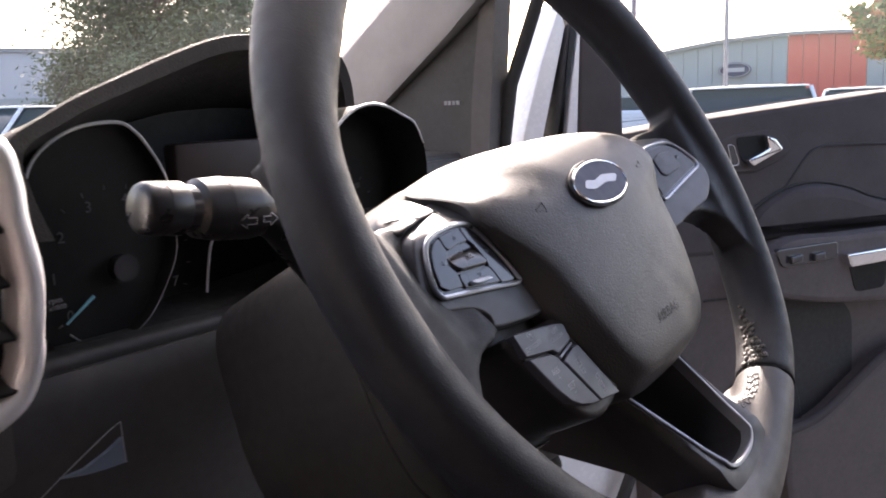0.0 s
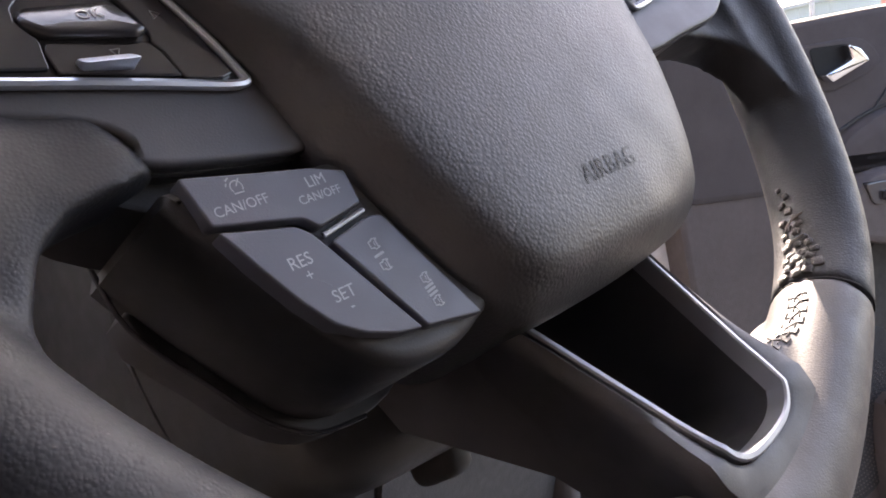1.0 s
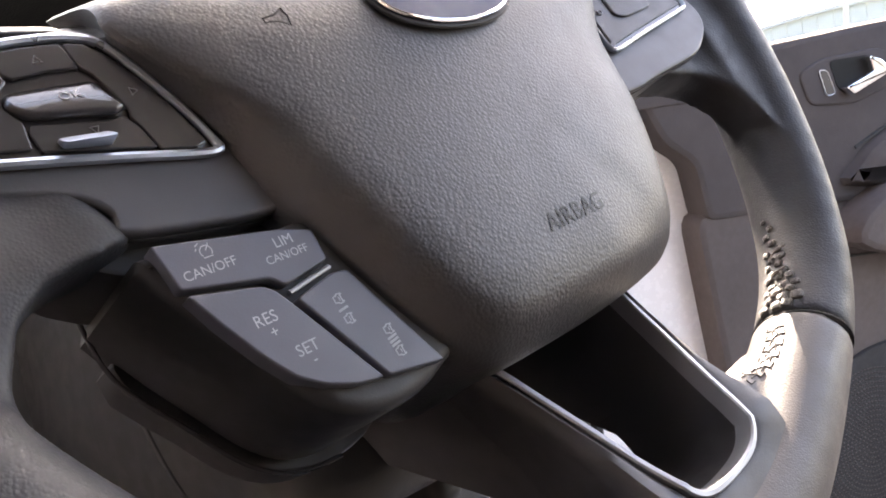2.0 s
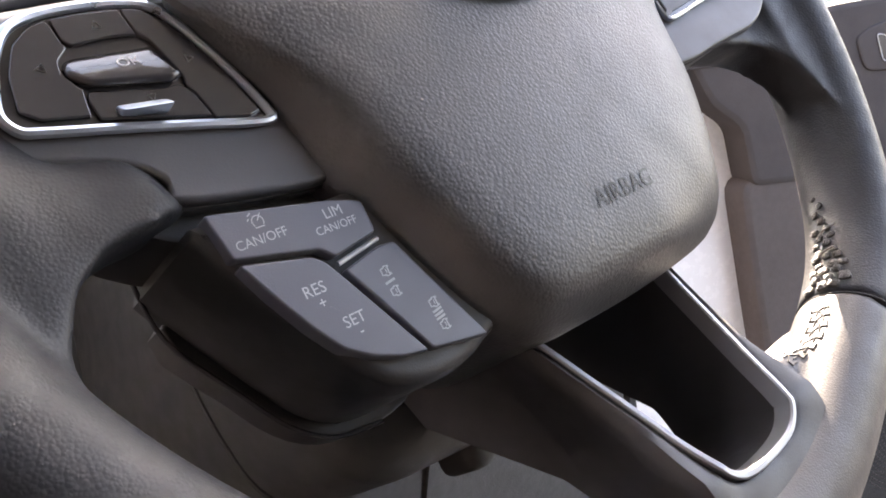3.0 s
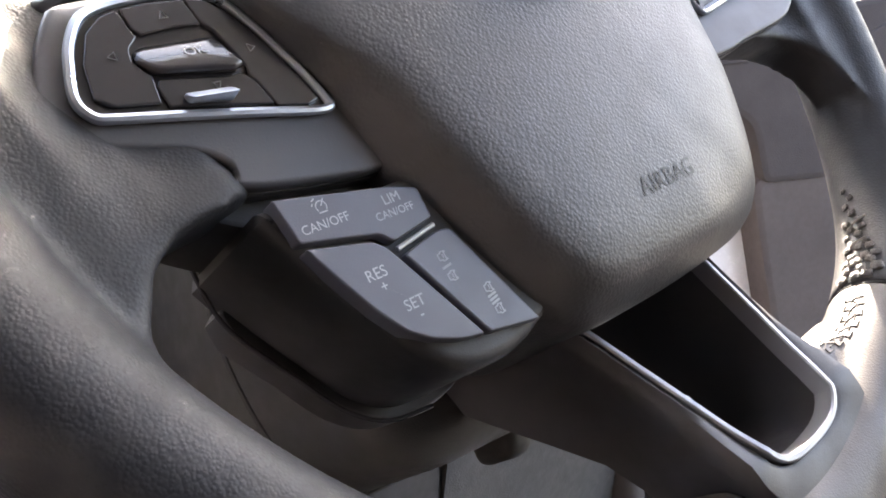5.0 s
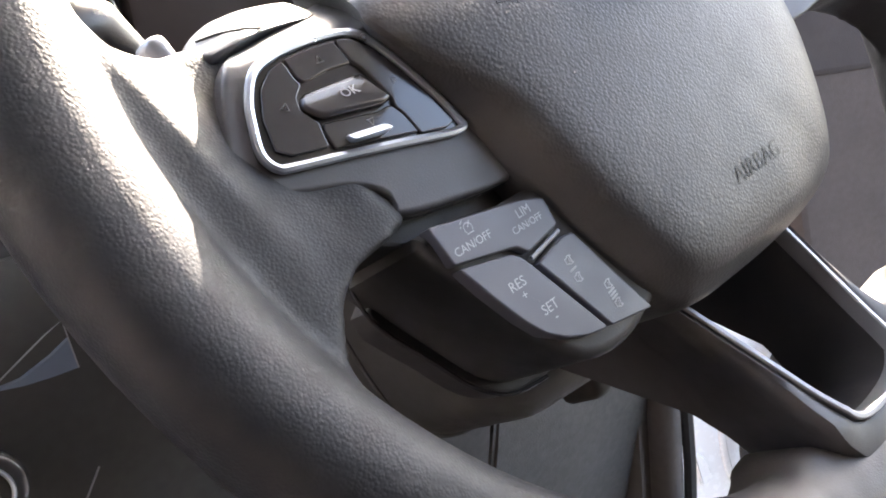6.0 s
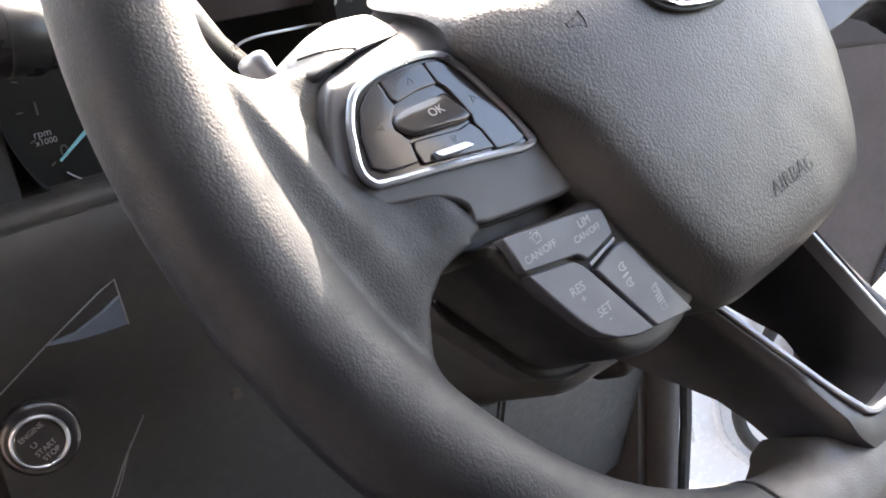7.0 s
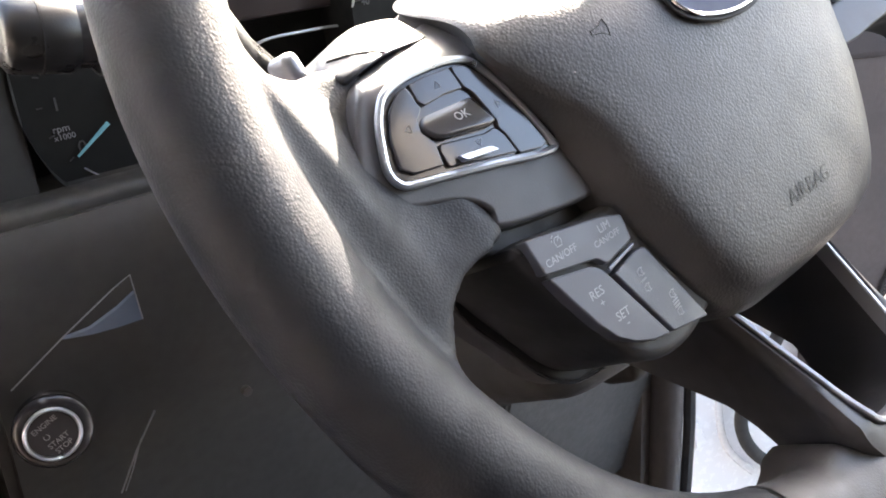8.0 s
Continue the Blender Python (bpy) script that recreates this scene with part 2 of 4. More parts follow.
# ---- the steering wheel ----
WHEEL = pose(0, 0, 1.05, 61.72) @ pose(-0.004, 0, 0, 0, 0, 6)
RIM_KNOTS = ((-165, .1678, .0158), (-135, .1690, .0164), (-100, .1672, .0164), (-70, .1634, .0162), (-40, .1720, .0142), (-10, .1714, .0158),
             (30, .1690, .0164), (90, .1690, .0166), (140, .1667, .0180), (165, .1700, .0150))
TUBE = 0.0165


def soft(f):
    f = min(max(f, 0), 1)
    return f * f * (3 - 2 * f)


def rim_at(deg):
    """The rim's radius and half width at an angle round the wheel."""
    turn = (deg + 165) % 360 - 165
    for k, (d0, r0, w0) in enumerate(RIM_KNOTS):
        d1, r1, w1 = RIM_KNOTS[k + 1] if k + 1 < len(RIM_KNOTS) else (195, *RIM_KNOTS[0][1:])
        if d0 <= turn <= d1:
            f = (1 - math.cos(math.pi * (turn - d0) / (d1 - d0))) / 2
            return r0 + (r1 - r0) * f, w0 + (w1 - w0) * f
    return .169, .0164


def arc_tube(a0, a1, n=110):
    turns = [a0 + (a1 - a0) * i / n for i in range(n + 1)]
    path = [(rim_at(a)[0] * math.cos(radians(a)), rim_at(a)[0] * math.sin(radians(a)), 0) for a in turns]

    def section(q):
        a = a0 + (a1 - a0) * q
        lean = .0038 * soft((a - 140) / 25) * soft((215 - a) / 25)
        return [(x + lean * y / TUBE, y) for x, y in circle(rim_at(a)[1], 24, TUBE)]
    return sweep(path, section)


def away(x, y, pts):
    """How far a point lies outside the outline pts (0 inside)."""
    inside, best = False, 1.0
    for (x0, y0), (x1, y1) in zip(pts, pts[1:] + pts[:1]):
        if (y0 > y) != (y1 > y) and x < (x1 - x0) * (y - y0) / (y1 - y0) + x0:
            inside = not inside
        dx, dy = x1 - x0, y1 - y0
        f = min(max(((x - x0) * dx + (y - y0) * dy) / (dx * dx + dy * dy), 0), 1)
        best = min(best, math.hypot(x - x0 - dx * f, y - y0 - dy * f))
    return 0.0 if inside else best


PLATE_R = [(-.080, .026), (-.0988, .0205), (-.1069, .0190), (-.1170, .0165), (-.1281, .0123), (-.1354, .0055), (-.1409, -.0022), (-.1440, -.0097), (-.1447, -.0155), (-.1430, -.0212),
           (-.1385, -.0262), (-.1310, -.0310), (-.1220, -.0345), (-.1080, -.0360), (-.0950, -.0372), (-.0786, -.0390), (-.055, -.036), (-.05, -.01), (-.06, .02)]
PLATE_L = [(-.080, .026), (-.0995, .0205), (-.1076, .0185), (-.1164, .0163), (-.1259, .0129), (-.1316, .0063), (-.1357, -.0014), (-.1390, -.0093), (-.1390, -.0146), (-.1355, -.0180),
           (-.1284, -.0202), (-.1172, -.0231), (-.1109, -.0263), (-.1079, -.0301), (-.1078, -.0343), (-.0902, -.0375), (-.0728, -.0390), (-.055, -.036), (-.05, -.01), (-.06, .02)]


def steering_wheel():
    w = thing("steering_wheel", "dark leather steering wheel with silver trim and button pads", "steering wheel", WHEEL)
    def slope_l(x, y):
        shelf = .0014 - .05 * (y + .010) + .0150 * min(max((-x - .1385 + .42 * y) / .030, 0), 1) ** 2
        shelf -= .30 * max(y - .004, 0) + .45 * max(y - .0105, 0) * soft((x + .1445) / .012)
        return min(shelf, .016) - (.0040 + .0035 * (away(x, y, PLATE_L) == 0)) * (1 - soft(away(x, y, PLATE_L) / .0040)) * soft((y + .046) / .010)

    def slope_r(x, y):
        shelf = .0010 - .14 * (y + .010) + .0130 * soft((x - .128) / .032) - .75 * max(y - .0105, 0) * soft((.148 - x) / .012)
        return min(shelf, .013) - .0030 * (1 - soft(away(-x, y, PLATE_R) / .0045)) * soft((y + .036) / .012)

    def web(pts, height):
        bm = prism(pts, -.019, -.001)
        bmesh.ops.subdivide_edges(bm, edges=bm.edges[:], cuts=9, use_grid_fill=True)
        for v in bm.verts:
            v.co.z += height(v.co.x, v.co.y)
        return bm
    flare = [(-.1690, .06), (-.1570, .047), (-.1555, .037), (-.1535, .029), (-.149, .0222), (-.1405, .0195), (-.1300, .0212), (-.122, .0195), (-.116, .014),
             (-.100, .0), (-.099, -.032), (-.1075, -.0362), (-.1160, -.0382), (-.1255, -.0395), (-.1330, -.045), (-.1385, -.055), (-.1430, -.078), (-.160, -.082)]
    blended(join(arc_tube(-57.9, 243.9), web(flare, slope_l), web(mirrored(flare), slope_r)), "rim", LEATHER, w, "", .0015, 13)
    foot = [(.097, -.143), (.086, -.1365), (.064, -.1370), (.050, -.1345), (.040, -.1325), (.031, -.1360), (.027, -.146), (.016, -.1535), (0, -.156),
            (-.016, -.1535), (-.027, -.148), (-.031, -.1430), (-.040, -.1440), (-.050, -.1480), (-.064, -.1500), (-.086, -.1440), (-.097, -.147), (-.05, -.166), (.05, -.166)]
    grip = blended(join(arc_tube(-116.2, -57.8, 50), prism(foot, -.016, .010, height=lambda x, y: max(min(-.42 * (y + .153), .001), -.009))), "lower_grip", SMOOTH_LEATHER, w,
            "smooth taupe leather lower grip", 0.0016, 22)
    for side in (1, -1):
        joint = 32.2 if side > 0 else 26.0
        a = radians(-90 + side * joint)
        mid_r, half_w = rim_at(-90 + side * joint)
        c = Vector((mid_r * math.cos(a), mid_r * math.sin(a), 0))
        out, tan = Vector((math.cos(a), math.sin(a), 0)), Vector((-math.sin(a), math.cos(a), 0))
        ring = [c + out * math.cos(q) * (half_w - .0003) + Vector((0, 0, 1)) * math.sin(q) * (TUBE - .0003) for q in [2 * math.pi * i / 40 for i in range(40)]]
        part("joint_seam", sweep(ring, circle(.0004, 6), True, tan), LEATHER, w)
        if side < 0:
            continue
        # leather gathered towards the joint, and the threads between the folds
        def on(deg, psi, lift, along=0.0):
            th = radians(-90 + side * deg)
            ou, ta = Vector((math.cos(th), math.sin(th), 0)), Vector((-math.sin(th), math.cos(th), 0))
            r, wide = rim_at(-90 + side * deg)
            return ou * r - ou * (wide + lift) * math.cos(psi) + Vector((0, 0, (TUBE + lift) * math.sin(psi))) + ta * along
        rnd = random.Random(4)
        lump_mesh = None
        for i in range(13):
            deg = joint + 1.7 + i * 1.36 + rnd.uniform(-.15, .15)
            cols = 3 if i < 5 else 2 if i < 9 else 1
            for k in range(cols):
                psi = -.20 - .010 * i + .27 * (k + .45 * (i % 2)) + rnd.uniform(-.04, .04)
                big = (1.0 - .035 * i) * rnd.uniform(.85, 1.1)
                if lump_mesh is None:
                    lump = bmesh.new()
                    bmesh.ops.create_cube(lump, size=2)
                    bmesh.ops.subdivide_edges(lump, edges=lump.edges[:], cuts=3, use_grid_fill=True)
                    for v in lump.verts:
                        v.co = v.co.lerp(v.co.normalized() * 1.15, .62) * (1 + .10 * math.sin(5 * v.co.x + 3 * v.co.y) * math.cos(4 * v.co.z))
                    first = part("leather_fold", lump, FOLD, w)
                    lump_mesh, fold = first.data, first
                else:
                    fold = new("leather_fold", lump_mesh)
                    fold.parent = w
                th = radians(-90 + side * deg)
                fold.matrix_basis = Matrix.Translation(on(deg, psi, -.0003, rnd.uniform(-.0003, .0003))) @ Matrix.Rotation(th, 4, "Z") @ Matrix.Rotation(psi, 4, "Y") @ Matrix.Rotation(rnd.uniform(-.35, .35), 4, "X") @ Matrix.Diagonal((.0016 * big, .0016 * big * rnd.uniform(.9, 1.15), .0019 * big * rnd.uniform(.9, 1.15), 1))
            if i % 3 == 1 and i < 8:
                pts = [on(deg + .68, -.22, .0009, -side * .0016), on(deg + .68, -.02, .0016, 0), on(deg + .68, .20, .0010, side * .0016)]
                part("thread", sweep(pts, circle(.00034, 6), False, (0, 0, 1)), THREAD, w)
        # laced seam going on over the lower grip
        bpy.context.view_layer.update()
        line = spline([Vector((x, y, 0)) for x, y in ((.0735, -.1300), (.0700, -.1318), (.0650, -.1338), (.0595, -.1352), (.0540, -.1356), (.0480, -.1352), (.0420, -.1345))], 2, False)
        aim = Vector((-.30, .55, .78)).normalized()

        def laid(i, across):
            t = (line[min(i + 1, len(line) - 1)] - line[max(i - 1, 0)]).normalized()
            p = line[i] + Vector((0, 0, .004)) + t.cross(aim).normalized() * across
            ok, at, normal, _ = grip.ray_cast(p + aim * .03, -aim)
            return at + normal * .0001 if ok else p
        for i in range(len(line) - 1):
            q = 1 if i % 2 else -1
            for pts in ([laid(i, q * .0022), laid(i, q * .0006), laid(i + 1, -q * .0008), laid(i + 1, -q * .0024)],
                        [laid(i, q * .0008), laid(i + 1, q * .0010)], [laid(i, -q * .0022), laid(i + 1, -q * .0024)]):
                part("thread", sweep(pts, circle(.00024, 5), False, aim), STITCH, w)
    # the airbag cover
    right = [(0, .0460), (.04, .0425), (.072, .0330), (.0865, .0225), (.0965, .0105), (.0955, .002), (.0918, -.006), (.0870, -.016), (.0840, -.026), (.0800, -.044),
             (.0735, -.062), (.0665, -.0765), (.0590, -.0868), (.0500, -.0922), (.0380, -.0945), (.020, -.0956)]
    left = [(-.020, -.0956), (-.0350, -.0948), (-.0455, -.0915), (-.0540, -.0835), (-.0612, -.071), (-.0690, -.053), (-.0735, -.040), (-.0774, -.026), (-.0810, -.016), (-.0872, -.004), (-.0925, .007),
            (-.0918, .0130), (-.0895, .0210), (-.0868, .0320), (-.079, .0375), (-.062, .0415), (-.04, .0440)]
    outline = spline(right + [(0, -.0960)] + left, 6)
    bm, rings = bmesh.new(), []
    mid = Vector((0, -.022))
    steep = ((1.0, -.045), (1.0, -.005), (.992, -.001), (.965, .0022), (.912, .0085), (.885, .0108), (.84, .0122), (.74, .0132), (.55, .0139), (.35, .0143), (.15, .0145))
    gentle = ((1.0, -.045), (1.0, -.006), (.992, -.0030), (.97, .0002), (.925, .0042), (.88, .0068), (.82, .0091), (.72, .0112), (.55, .0132), (.35, .0142), (.15, .0145))
    lipped = ((.93, -.045), (.945, -.005), (.965, .0020), (.985, .0058), (1.0, .0080), (.990, .0096), (.96, .0107), (.85, .0124), (.6, .0137), (.35, .0142), (.15, .0145))
    for level in range(11):
        ring = []
        for p in outline:
            g = soft((p[0] - .01) / .04) * soft((.01 - p[1]) / .03)
            c = soft(1.35 - math.hypot(p[0] + .0900, p[1] - .023) / .040)
            k, h = (steep[level][j] * (1 - g) * (1 - c) + gentle[level][j] * g * (1 - c) + lipped[level][j] * c for j in (0, 1))
            q = mid + (Vector(p[:2]) - mid) * k
            drop = 6.0 * max(0, q.y + .004) ** 2 + 24 * max(0, q.y - .016) ** 2 + 0.6 * max(0, abs(q.x) - .05) ** 2 + .05 * max(0, q.y + .038 + .10 * abs(q.x)) * soft(k * 1.4 - .1)
            drop += .016 * soft((-q.x - .030) / .060) * soft((q.y - .011) / .023)
            ring.append(bm.verts.new((q.x, q.y, h - drop)))
        rings.append(ring)
    for lo, hi in zip(rings, rings[1:]):
        for i in range(len(lo)):
            bm.faces.new((lo[i - 1], lo[i], hi[i], hi[i - 1]))
    cv = bm.verts.new((mid.x, mid.y, .0144))
    for i in range(len(outline)):
        bm.faces.new((rings[-1][i - 1], rings[-1][i], cv))
    cover = part("airbag_cover", bm, AIRBAG, w, "charcoal grained airbag cover")
    bpy.context.view_layer.update()

    def skin(x, y):
        return cover.ray_cast(Vector((x, y, .06)), Vector((0, 0, -1)))[1].z
    letters = text("AIRBAG", .0073, DARK_PRINT, cover, Matrix.Translation((-.0001, -.0697, 0)), depth=.00001, spacing=1.05)
    for v in letters.data.vertices:
        v.co.z += skin(v.co.x - .0001, v.co.y - .0697) + .00016
    # plain oval emblem
    pitch = math.degrees(math.atan2(skin(0, .010) - skin(0, -.009), .019))
    e = Matrix.Translation((0.0, .0008, skin(0, .0008) + .0002)) @ pose(0, 0, 0, pitch)
    oval = [(.0262 * math.cos(2 * math.pi * i / 48), .0112 * math.sin(2 * math.pi * i / 48)) for i in range(48)]
    em = part("emblem", moved(prism(oval, -.004, .0016, .0008), e), BLUE, w, "blue oval emblem with a silver edge")
    # Black bead in place of the shade in the hollow round the emblem
    part("emblem_recess", moved(sweep([(x * 1.045, y * 1.09, .0003) for x, y in oval], circle(.0009, 8, .0006), True), e), RUBBER, em)
    part("emblem_ring", moved(sweep([(x, y, .0014) for x, y in oval], circle(.0006, 8), True), e), CHROME, em)
    mark = rounded([(-.019, -.0006), (-.010, -.0030), (.004, -.0016), (.013, -.0034), (.019, .0004), (.012, .0016), (.004, .0030), (-.006, .0012), (-.013, .0034)], .003)
    part("emblem_mark", moved(prism(mark, .0010, .0018, .0002), e), TRIM, em, "plain silver shape")
    for s in (1, -1):
        horn = [(-.0042, .0006), (-.0008, .0010), (.0018, .0026), (.0024, 0), (.0018, -.0026), (-.0008, -.0010), (-.0042, -.0006)]
        bm = sweep([(x, y, 0) for x, y in horn], circle(.00016, 5), True)
        part("horn_mark", moved(bm, Matrix.Translation((s * .0555, .0007, skin(s * .0555, .0007))) @ pose(0, 0, 0, -4, s * 6, 0)), DARK_PRINT, cover)
    # spoke plates, pads and buttons
    bezel = [(-.0941, .0086), (-.1016, .0098), (-.1109, .0097), (-.1191, .0089), (-.1267, .0065), (-.1323, .0013), (-.1355, -.0040), (-.1382, -.0102), (-.1368, -.0139), (-.1327, -.0150),
             (-.1196, -.0171), (-.1028, -.0197), (-.0880, -.0223), (-.0838, -.0222), (-.0830, -.0202), (-.0845, -.0115), (-.0875, -.0010), (-.0908, .0053)]
    keys = {"ok_button": [(-.1178, .0000), (-.1085, .0010), (-.0991, .0006), (-.0965, -.0090), (-.0997, -.0097), (-.1185, -.0079)],
            "up_button": [(-.1168, .0068), (-.1074, .0078), (-.0992, .0078), (-.1008, .0024), (-.1085, .0026), (-.1170, .0014)],
            "down_button": [(-.1185, -.0094), (-.0985, -.0112), (-.0963, -.0190), (-.1222, -.0152)],
            "left_button": [(-.1185, .0072), (-.1178, .0057), (-.1192, .0000), (-.1205, -.0080), (-.1235, -.0146), (-.1331, -.0132), (-.1352, -.0107), (-.1325, -.0037), (-.1282, .0023), (-.1232, .0058)],
            "right_button": [(-.0980, .0076), (-.0952, .0076), (-.0918, .0031), (-.0880, -.0100), (-.0860, -.0200), (-.0880, -.0208), (-.0951, -.0192), (-.0972, -.0111), (-.0952, -.0090), (-.0978, .0003)]}
    bezel_l = [(-.0951, .0084), (-.1018, .0098), (-.1099, .0099), (-.1172, .0093), (-.1237, .0072), (-.1280, .0020), (-.1303, -.0034), (-.1320, -.0097), (-.1302, -.0137), (-.1261, -.0149),
               (-.1134, -.0170), (-.0977, -.0198), (-.0840, -.0224), (-.0796, -.0223), (-.0796, -.0205), (-.0828, -.0114), (-.0877, -.0010), (-.0916, .0052)]
    keys_l = {"ok_button": [(-.1143, .0003), (-.1065, .0012), (-.0985, .0006), (-.0956, -.0091), (-.0976, -.0098), (-.1148, -.0076), (-.1176, -.0045), (-.1170, -.0015)],
              "up_button": [(-.1156, .0074), (-.1099, .0079), (-.1017, .0078), (-.1013, .0062), (-.1003, .0020), (-.1065, .0024), (-.1138, .0016), (-.1150, .0030), (-.1153, .0060)],
              "down_button": [(-.1150, -.0090), (-.1003, -.0112), (-.0970, -.0108), (-.0960, -.0114), (-.0946, -.0136), (-.0930, -.0188), (-.0980, -.0178), (-.1152, -.0146), (-.1156, -.0104)],
              "left_button": [(-.1167, .0072), (-.1162, .0058), (-.1160, .0030), (-.1152, .0012), (-.1180, -.0012), (-.1187, -.0048), (-.1160, -.0080), (-.1164, -.0100), (-.1166, -.0136), (-.1255, -.0124), (-.1285, -.0102), (-.1273, -.0030), (-.1242, .0031), (-.1202, .0062)],
              "right_button": [(-.1008, .0078), (-.0968, .0070), (-.0934, .0040), (-.0896, -.0018), (-.0849, -.0118), (-.0820, -.0202), (-.0845, -.0206), (-.0922, -.0194), (-.0938, -.0134), (-.0951, -.0110), (-.0945, -.0090), (-.0978, .0004), (-.0996, .0020), (-.1006, .0062)]}
    for s in (-1, 1):
        flip = (lambda q: q) if s < 0 else mirrored
        plate_s, bezel_s, keys_s = (PLATE_L, bezel_l, keys_l) if s < 0 else (PLATE_R, bezel, keys)
        tip = (lambda x, y: -.0022) if s < 0 else lambda x, y: .15 * (max(abs(x), .06) - .08) - .2 * (y + .0075) - .0028
        def rolled(x, y):
            return tip(x, y) - (1.2 if s < 0 else .85) * max(y - .0105, 0)
        base = part("spoke_plate", prism(spline(flip(plate_s), 3), -.032, .0010, .0014, 4, rolled, .00001), SPOKE, w)
        under = spline([Vector((*q, 0)) for q in (PLATE_L[7:17] if s < 0 else mirrored(PLATE_R)[3:12])], 4, False)
        part("plate_seam", sweep([(p.x, p.y, -.0022 + tip(p.x, p.y)) for p in under], circle(.0006, 6)), RUBBER, base)
        well = part("pad_well", prism(spline(flip(bezel_s), 4), -.004, .0017, height=tip), GLOSS, base)
        part("pad_bezel", sweep([(p.x, p.y, .0021 + tip(p.x, p.y)) for p in [Vector((*q[:2], 0)) for q in spline(flip(bezel_s), 4)]], circle(.0011 if s < 0 else .0008, 8, .0011), True), SILVER, base, "satin silver bezel")
        def crown(x, y):
            return tip(x, y) - .36 * (y + .0043) + .0011 * (1 - ((y + .0043) / .0058) ** 2)

        def ramp(x, y):
            return tip(x, y) - .80 * (y + .0142 + .06 * (abs(x) - .105))
        if s > 0:
            face = spline(grown(mirrored(bezel), -.0022), 4)
            part("pad_face", prism(face, .0, .0024, .0005, 3, tip, .00001), KEY_SATIN, base, "plain dark key pad")
            mid_key = mirrored([(-.1205, .0022), (-.1085, .0036), (-.0995, .0012), (-.0975, -.0092), (-.1020, -.0112), (-.1195, -.0098)])
            part("centre_key", prism(rounded(mid_key, .0025, 5), .0, .0032, .0007, 3, tip, .0002), KEY_SATIN, base)
        for name, pts in keys_s.items() if s < 0 else ():
            ok = name == "ok_button"
            part(name, prism(rounded(flip(grown(pts, .0003)), .0022 if ok else .0006, 4), .0, .0022 if ok else .0028, .0013 if ok else .0004, 4, crown if ok else tip, .00002), GLOSS, base)
        if s > 0:
            for c in ((.1235, -.003), (.0925, -.006)):
                hs = spline([(c[0] + u, c[1] + v, .0026 + tip(*c)) for u, v in ((-.0014, .0008), (-.001, -.0008), (.001, -.0008), (.0014, .0008))], 3, False)
                part("phone_mark", sweep(hs, circle(.00035, 5)), DIM, base)
            continue
        # Raised bar on the key; its silver stands in for a bright highlight
        bar = rounded(flip([(-.1120, -.0132), (-.1022, -.0144), (-.1014, -.0164), (-.1114, -.0152)]), .0009)
        part("key_ridge", prism(bar, .0, .0050, .0003, 2, ramp), SILVER, base, "small satin raised bar")
        if s < 0:
            text("OK", .0034, PRINT, base, Matrix.Translation((-.1050, -.0044, .0035 + tip(0, 0))) @ pose(0, 0, 0, -20), depth=.00006)
            for c, a in (((-.1076, .0048), 90), ((-.1035, -.0123), -90), ((-.1216, -.0025), 180), ((-.0919, -.0054), 0)):
                tri = [(.0011 * math.cos(radians(a + k)), .0011 * math.sin(radians(a + k)), 0) for k in (0, 120, 240)]
                part("arrow_mark", sweep([(c[0] + x, c[1] + y, 0.0029 + tip(c[0] + x, c[1] + y)) for x, y, z in tri], circle(.00012, 4), True), PRINT, base)
    # the rounded strip over the left plate, and its seam
    strip = [(-.1270, .0150), (-.1240, .0148), (-.1204, .0160), (-.1114, .0180), (-.1037, .0187), (-.0946, .0192), (-.0915, .0205), (-.0895, .0255), (-.0890, .0315),
             (-.1000, .0325), (-.1090, .0305), (-.1180, .0275), (-.1250, .0240), (-.1280, .0195)]
    def fall(x, y):
        return -1.05 * max(y - .0165, 0) - 12 * max(y - .0165, 0) ** 2 - .16 * max(x + .1200, 0) - .42 * max(-.1165 - x, 0)
    bm = prism(spline(strip, 3), -.022, -.0038, .0016, 4, fall, .00001)
    shoulder = part("spoke_shoulder", bm, SPOKE, w, "rounded grey strip over the spoke")
    part("shoulder_seam", sweep([(x, y, -.0037 + fall(x, y)) for x, y in ((-.1245, .0225), (-.1200, .0218), (-.1150, .0203), (-.1110, .0188))], circle(.0003, 5)), RUBBER, shoulder)
    lower_edge = rounded([(-.121, -.024), (-.1185, -.0335), (-.1085, -.0405), (-.09, -.046), (-.06, -.046), (-.06, -.015), (-.10, -.015)], .004)
    part("spoke_web", prism(lower_edge, -.034, -.0085, .0012), SPOKE_DARK, w)
    # the lower button cluster beside the cover
    house = [(-.1085, -.0402), (-.1055, -.052), (-.096, -.069), (-.0885, -.081), (-.080, -.0875), (-.068, -.0895), (-.055, -.0868), (-.048, -.08), (-.06, -.046), (-.08, -.0432)]
    shell = part("switch_housing", prism(spline(house, 3), -.040, .0005, .003, 4), SPOKE_DARK, w, "dark plastic switch housing")
    # Thin gloss bead added to draw the highlight along the rear cover's edge
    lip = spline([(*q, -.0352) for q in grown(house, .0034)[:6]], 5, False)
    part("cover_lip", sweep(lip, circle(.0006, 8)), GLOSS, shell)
    part("rear_cover", prism(spline(grown(house[1:], .0032), 3), -.046, -.036, .0012, 3), SPOKE_DARK, w, "dark plastic cover behind the switch housing")
